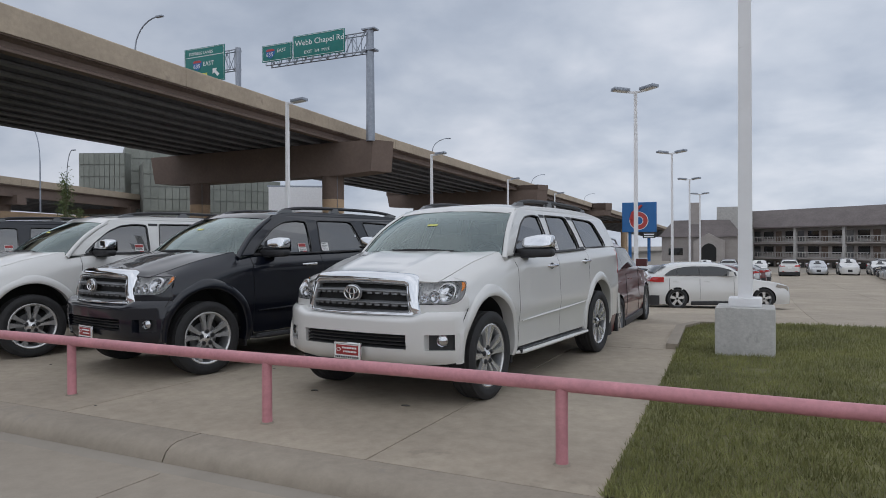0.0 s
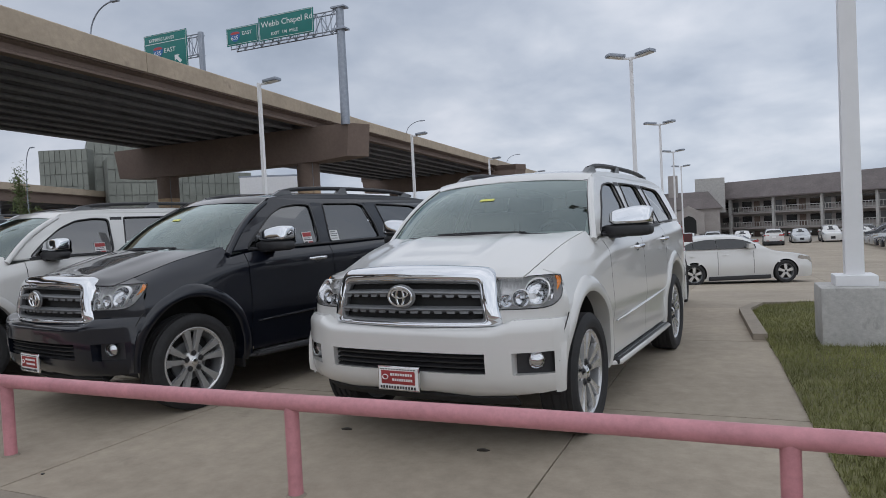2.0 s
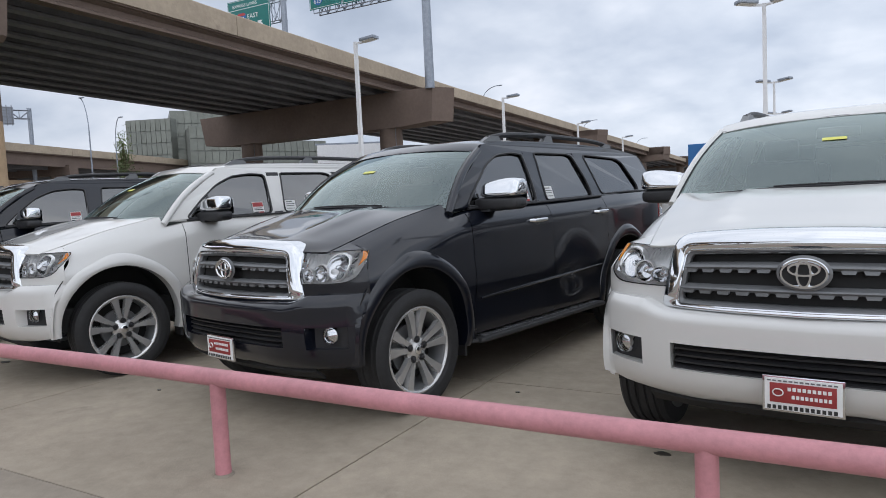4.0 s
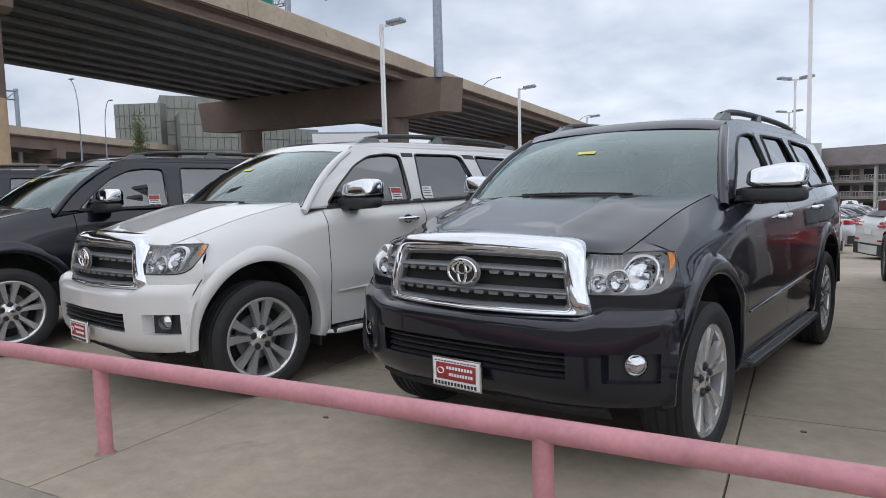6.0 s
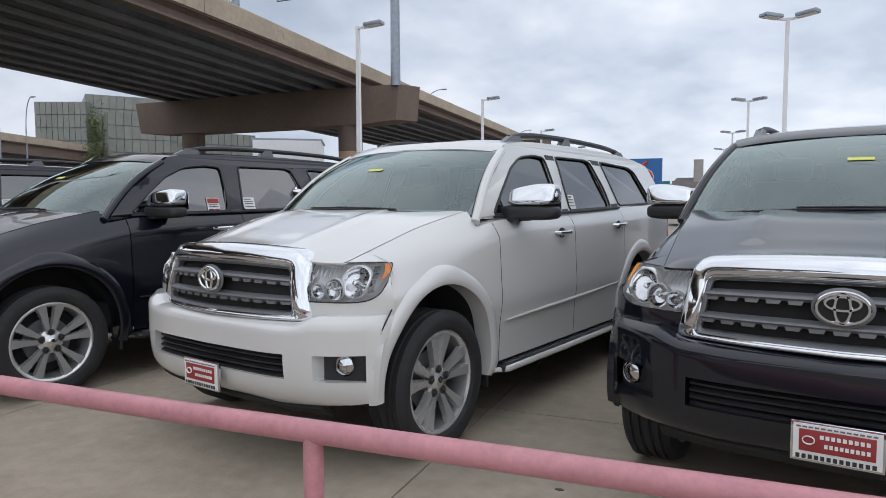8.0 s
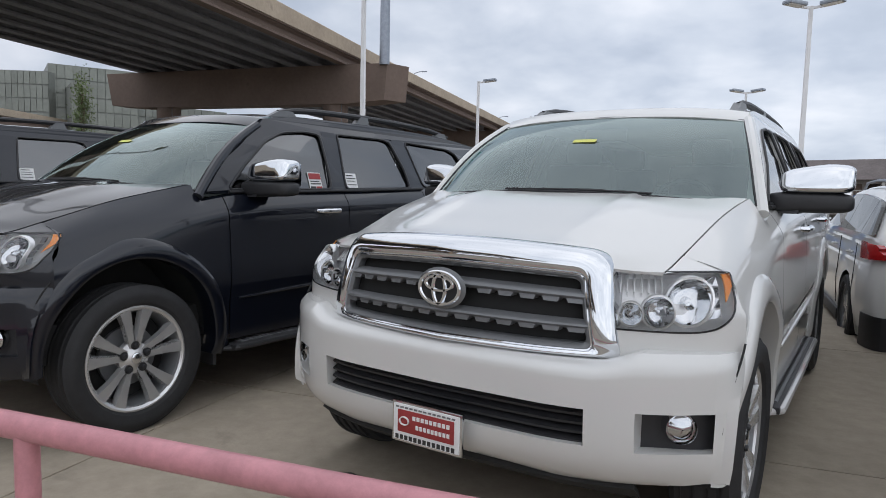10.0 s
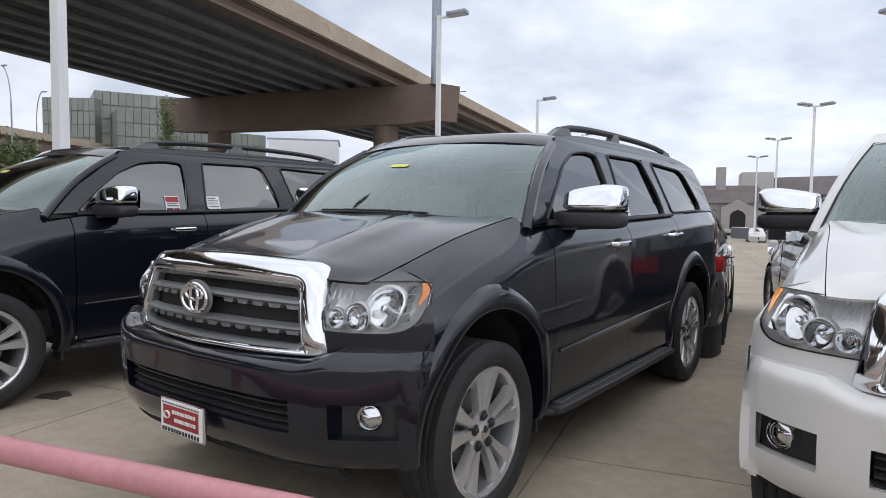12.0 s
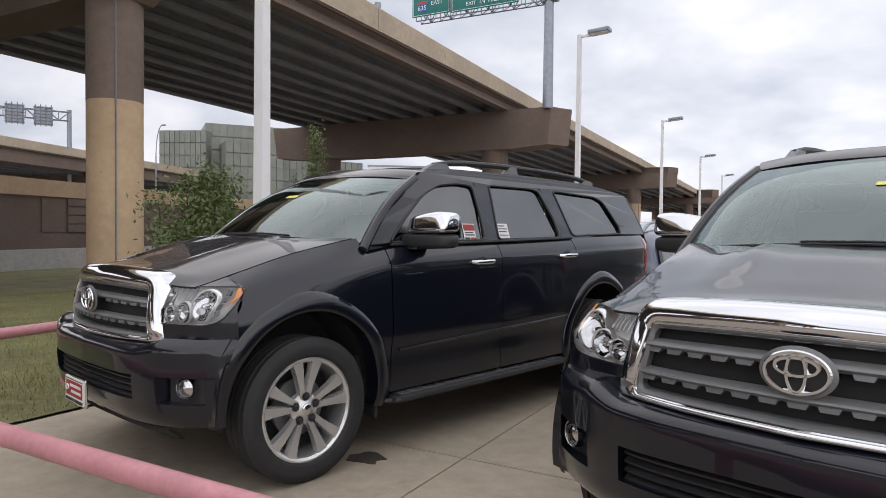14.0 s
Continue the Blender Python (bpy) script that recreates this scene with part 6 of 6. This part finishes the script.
KINDS = {
    # length, half width, wheelbase, front overhang, roof height, belt, silhouette from nose to tail
    "crossover": dict(L=4.6, W=0.92, WB=2.66, FO=0.93, belt=1.10, sil=[(0, 0.72), (0.05, 0.86), (0.35, 0.98), (1.25, 1.08), (1.95, 1.52), (2.3, 1.61), (3.0, 1.64), (3.8, 1.60), (4.18, 1.53), (4.30, 1.40), (4.47, 1.13), (4.54, 1.06), (4.59, 0.92), (4.6, 0.75)], r=0.36, gl=0.19),
    "hatchback": dict(L=4.33, W=0.88, WB=2.60, FO=0.90, belt=0.98, sil=[(0, 0.55), (0.06, 0.68), (0.40, 0.80), (1.15, 0.93), (2.0, 1.36), (2.4, 1.42), (3.0, 1.42), (3.6, 1.34), (3.95, 1.24), (4.22, 0.98), (4.31, 0.86), (4.33, 0.6)], r=0.32, gl=0.15),
    "sedan": dict(L=4.75, W=0.90, WB=2.75, FO=0.95, belt=0.98, sil=[(0, 0.55), (0.06, 0.68), (0.45, 0.80), (1.35, 0.93), (2.15, 1.36), (2.55, 1.43), (3.1, 1.42), (3.6, 1.30), (4.1, 1.06), (4.55, 1.02), (4.70, 0.92), (4.75, 0.6)], r=0.32, gl=0.15),
}


def build_car(kind, paint, label, m, group=""):
    k = KINDS[kind]
    car = empty(kind, m, label, "car", group)
    L, W, belt, FO, WB, R, gl = k["L"], k["W"], k["belt"], k["FO"], k["WB"], k["r"], k["gl"]
    sil = curve([p[0] for p in k["sil"]], [p[1] for p in k["sil"]])
    plan = curve([0, 0.08, 0.3, 0.8, L - 0.7, L - 0.25, L - 0.05, L], [W * 0.62, W * 0.78, W * 0.92, W, W, W * 0.965, W * 0.90, W * 0.84])
    axles = (FO, FO + WB)
    ys = lin(0, L, 92)
    bm = bmesh.new()
    grid = []
    nz = 15
    for y in ys:
        top = sil(y)
        bt = min(belt + 0.05 * (y / L), top - 0.02)
        w = plan(y)
        col = []
        for j in range(nz):
            z = gl + (bt - gl) * j / (nz - 1)
            t = (z - gl) / max(bt - gl, 0.01)
            x = w * (0.93 + 0.07 * math.sin(math.pi * min(1, t * 1.15)) - 0.06 * max(0, t - 0.8) * 5 * 0.5)
            yy, zz, ins = y, z, False
            for ay in axles:
                d = math.hypot(y - ay, z - R)
                ra = R * 1.13
                if d < ra:
                    ins = True
                    if d > ra - 0.07:
                        yy, zz = ay + (y - ay) * ra / d, R + (z - R) * ra / d
            col.append((Vector((x, yy, zz)), ins))
        xs = col[-1][0].x
        cab = max(0.0, top - bt)
        for f, q in ((0.5, 0.06), (0.72, 0.5), (0.80, 0.86), (0.70, 0.97), (0.35, 1.0), (0.0, 1.0)):
            if cab > 0.16:
                xx = xs * {0.5: 0.985, 0.72: 0.89, 0.80: 0.79, 0.70: 0.66, 0.35: 0.35, 0.0: 0.0}[f]
                zz = bt + cab * q + (0.02 if f < 0.4 else 0)
            else:
                xx = xs * {0.5: 0.97, 0.72: 0.92, 0.80: 0.82, 0.70: 0.62, 0.35: 0.35, 0.0: 0.0}[f]
                zz = bt + cab * min(1, q * 1.1 + 0.25)
            col.append((Vector((xx, y, zz)), False))
        grid.append(col)
    for mm in (1, -1):
        g = [[(bm.verts.new((v.x * mm, v.y, v.z)), i) for v, i in col] for col in grid]
        for a, b in zip(g, g[1:]):
            for j in range(len(a) - 1):
                q = (a[j], b[j], b[j + 1], a[j + 1])
                if not all(i for _, i in q):
                    bm.faces.new([v for v, _ in q])
        for e in (g[0], g[-1]):
            bm.faces.new([v for v, _ in e] + [bm.verts.new((0, e[0][0].co.y, gl))])
    bmesh.ops.remove_doubles(bm, verts=bm.verts, dist=0.0005)
    bmesh.ops.delete(bm, geom=[v for v in bm.verts if not v.link_faces], context="VERTS")
    part("body", bm, paint, car, angle=50)
    bm = bmesh.new()
    add_box(bm, -W * 0.72, W * 0.72, 0.3, L - 0.3, gl + 0.02, belt - 0.2)
    part("underbody", bm, DARK, car, smooth=False)

    def wall(y, z, out):
        bt = belt + 0.05 * (y / L)
        c = sil(y) - bt
        q = min(1, max(0, (z - bt) / max(c, 0.05)))
        x = plan(y) * 0.94 * curve([0, 0.06, 0.5, 0.86, 1.0], [1.0, 0.985, 0.89, 0.79, 0.66])(q)
        return x + out
    ya = next(y for y in ys if sil(y) > belt + 0.10)
    yb = max(y for y in ys if sil(y) > belt + 0.20)
    mid = (ya + yb) / 2 + 0.08
    zt = lambda y: sil(y) - 0.10
    for mm in (1, -1):
        for a, b, nm in ((ya + 0.22, mid - 0.008, "front_window"), (mid + 0.008, yb - 0.52, "rear_window"), (yb - 0.505, yb - 0.12, "quarter_window")):
            lo = [(y, belt + 0.05 * (y / L) + 0.03) for y in lin(a, b, 5)]
            hi = [(y, max(zt(y), belt + 0.05 * (y / L) + 0.05)) for y in lin(b, a, 7)]
            if nm == "quarter_window":
                hi = [(y - 0.16 * (y - a) / (b - a), z) for y, z in hi]
            part(nm, prism(lo + hi, lambda y, z: (mm * wall(y, z, 0.012), y, z), lambda y, z: (mm * wall(y, z, -0.02), y, z)), GLASS_FAR, car, smooth=False)
        small_wheel(car, mm * (W - 0.10), axles[0], mm, R)
        small_wheel(car, mm * (W - 0.10), axles[1], mm, R)
        part("headlamp", prism([(0.10, sil(0.1) - 0.16), (0.55, sil(0.5) - 0.13), (0.50, sil(0.5) - 0.05), (0.16, sil(0.16) - 0.03)], lambda y, z: (mm * (plan(y) * 0.985), y, z), lambda y, z: (mm * (plan(y) * 0.7), y - 0.05, z)), CHROME, car, "clear headlamp", smooth=False)
        tz = belt - 0.04
        yr = lambda z: max(y for y in ys if sil(y) >= z) if sil(L) < z else L

        def lamp(u, v):
            z = tz - 0.10 + (0.16 - 0.05 * u) * v + 0.03 * u
            ye = yr(z)
            side = [(plan(L - 0.42) * 0.985 + 0.014, L - 0.42), (plan(ye - 0.12) * 0.985 + 0.014, ye - 0.12), (plan(ye) - 0.03, ye + 0.012), (W * 0.46, ye + 0.022)]
            q = min(2.999, u * 3)
            a, b = side[int(q)], side[int(q) + 1]
            f = q - int(q)
            return (mm * (a[0] + (b[0] - a[0]) * f), a[1] + (b[1] - a[1]) * f, z)
        part("tail_lamp", patch(lamp, lin(0, 1, 16), lin(0, 1, 6), 0.02), REDLENS, car, "red tail lamp")
        part("bumper_cladding", patch(lambda u, v: ((mm * (plan(L - 0.30 + 0.30 * min(1, u)) * 0.985 + 0.016)) if u <= 1 else mm * (plan(L) * 0.985 + 0.016) * (2 - u), L - 0.30 + 0.30 * min(1, u) + 0.014, gl - 0.02 + 0.30 * v), lin(0, 2, 17), lin(0, 1, 4), 0.015), PLASTIC, car, "black lower bumper")
        part("bumper_reflector", box_bm(min(mm * W * 0.52, mm * W * 0.74), max(mm * W * 0.52, mm * W * 0.74), L + 0.008, L + 0.022, 0.50, 0.545, bevel=0.004), REDLENS, car, "red reflector")
        y = ya + 0.42
        mir = part("door_mirror", prism([(y - 0.08, belt + 0.05), (y + 0.10, belt + 0.05), (y + 0.09, belt + 0.19), (y - 0.03, belt + 0.19)], lambda a, z: (mm * (W - 0.02), a, z), lambda a, z: (mm * (W + 0.18), a + 0.02, z)), paint, car, smooth=False)
        for y in (mid - 0.22, mid + 0.72):
            part("door_handle", tube_bm([(mm * (W - 0.01), y - 0.09, belt - 0.12), (mm * (W + 0.03), y, belt - 0.12), (mm * (W - 0.01), y + 0.09, belt - 0.12)], 0.013, 6), paint, car)
        for y in (ya + 0.32, mid, mid + 0.92):
            part("door_seam", tube_bm([(mm * (plan(y) * 0.985), y, gl + 0.15), (mm * (plan(y) + 0.002), y, 0.62), (mm * (plan(y) * 0.975), y, belt - 0.02)], 0.005, 4), DARK, car)
        part("sill", box_bm(min(mm * (W - 0.10), mm * (W - 0.005)), max(mm * (W - 0.10), mm * (W - 0.005)), FO + R + 0.10, FO + WB - R - 0.10, gl - 0.02, gl + 0.10, bevel=0.02), PLASTIC, car)
    # glass at both ends
    f0, f1 = ya - 0.03, next(y for y in ys if sil(y) > max(p[1] for p in k["sil"]) - 0.09)
    part("windshield", patch(lambda u, v: (u * plan(1.5) * (0.80 - 0.16 * v), f0 + (f1 - f0) * v + 0.10 * u * u, sil(f0 + (f1 - f0) * v) + 0.030 - 0.05 * u * u), lin(-1, 1, 9), lin(0, 1, 7), 0.006), GLASS_FAR, car)
    r0, r1 = yb - 0.02, L - 0.10
    zs = [max(p[1] for p in k["sil"]) - 0.12, belt + 0.09]
    yz = [(y, sil(y)) for y in ys if y > L * 0.7 and zs[1] < sil(y) < zs[0]]
    if len(yz) > 2:
        part("rear_glass", patch(lambda u, v: (u * W * (0.62 + 0.13 * v), yz[0][0] + (yz[-1][0] - yz[0][0]) * v + 0.02 - 0.06 * u * u, sil(yz[0][0] + (yz[-1][0] - yz[0][0]) * v) + 0.065 - 0.03 * u * u), lin(-1, 1, 9), lin(0, 1, 7), 0.006), GLASS_FAR, car)
    part("rear_bumper", patch(lambda u, v: (u * W * 0.93, L + 0.03 - 0.30 * abs(u) ** 3.5, gl + 0.02 + 0.22 * v), lin(-1, 1, 15), lin(0, 1, 4), 0.04), PLASTIC if kind == "crossover" else paint, car)
    part("front_grille", patch(lambda u, v: (u * W * 0.5, -0.012 + 0.06 * u * u, gl + 0.14 + 0.26 * v), lin(-1, 1, 9), lin(0, 1, 3), 0.02), PLASTIC, car)
    part("number_plate", box_bm(-0.16, 0.16, L + 0.01, L + 0.03, belt - 0.32, belt - 0.17), PAPER, car, smooth=False)
    if kind == "crossover":
        for mm in (1, -1):
            part("roof_rail", tube_bm([(mm * W * 0.60, y, sil(y) + 0.05 - 0.05 * (abs(y - 3.0) > 0.95)) for y in lin(1.95, 4.05, 9)], 0.016, 6), GALV, car)
    return car


G2 = "second row of parked cars"
build_car("crossover", PAINT_RED, "maroon crossover parked tail to the front row", pose(0.13, 10.7, -0.10, -1.5, 0, 180), G2)
build_car("crossover", PAINT_WHITE, "white crossover with red tail lamps, parked tail first", pose(-2.80, 9.75, -0.07, -1.2, 0, 177), G2)
build_car("crossover", PAINT_BLACK, "black crossover parked behind the front row", pose(-5.79, 9.70, -0.07, -1.2, 0, 184), G2)
build_car("crossover", PAINT_GREY, "grey crossover parked behind the front row", pose(-7.95, 9.75, -0.07, -1.2, 0, 177), G2)
build_car("crossover", PAINT_BLUE, "dark blue crossover parked behind the front row", pose(-11.3, 9.75, -0.07, -1.2, 0, 177), G2)
build_car("hatchback", PAINT_WHITE, "white hatchback with dark windows crossing the lot", pose(3.68, 19.63, gz(1.6, 18.0) - 0.02, 0, 0, -248.3), "")

base = {}
cols = (("white", PAINT_WHITE), ("silver", PAINT_SILVER), ("dark grey", PAINT_GREY), ("black", PAINT_BLACK), ("maroon", PAINT_RED))


def far_car(kind, c, x, y, a):
    key = (kind, c)
    m = pose(x, y, gz(x, y), 0, 0, a)
    if key not in base:
        base[key] = build_car(kind, cols[c][1], f"{cols[c][0]} {kind} in a long row of parked cars", m, "rows of cars in the far lot")
    else:
        copy_thing(base[key], m)


rnd = random.Random(11)
for i in range(10):
    far_car("sedan" if i % 3 else "crossover", rnd.choice((0, 1, 2, 3, 3)), 11.2 + 0.12 * i, 44.0 + 2.9 * i, 268)
for i in range(7):
    far_car("crossover" if i % 2 else "sedan", rnd.choice((0, 0, 2, 1)), -3.0 + 2.75 * i, 73.5, rnd.choice((0, 180)))
for i in range(14):
    y = 21.8 + 2.75 * i
    if min(abs(y - 24.5), abs(y - 41.1), abs(y - 57.3)) > 1.35:
        far_car("sedan", rnd.choice((0, 1, 2, 3, 4)), -5.5 + 0.13 * (y - 21.8), y, 268)
for i in range(8):
    far_car("sedan" if i % 2 else "crossover", rnd.choice((0, 1, 2)), 14.0 + 2.75 * i, 80.0, 180)
for i in range(8):
    far_car("crossover" if i % 2 else "sedan", rnd.choice((0, 1, 3)), -12.4, 18.0 + 2.9 * i, 92)
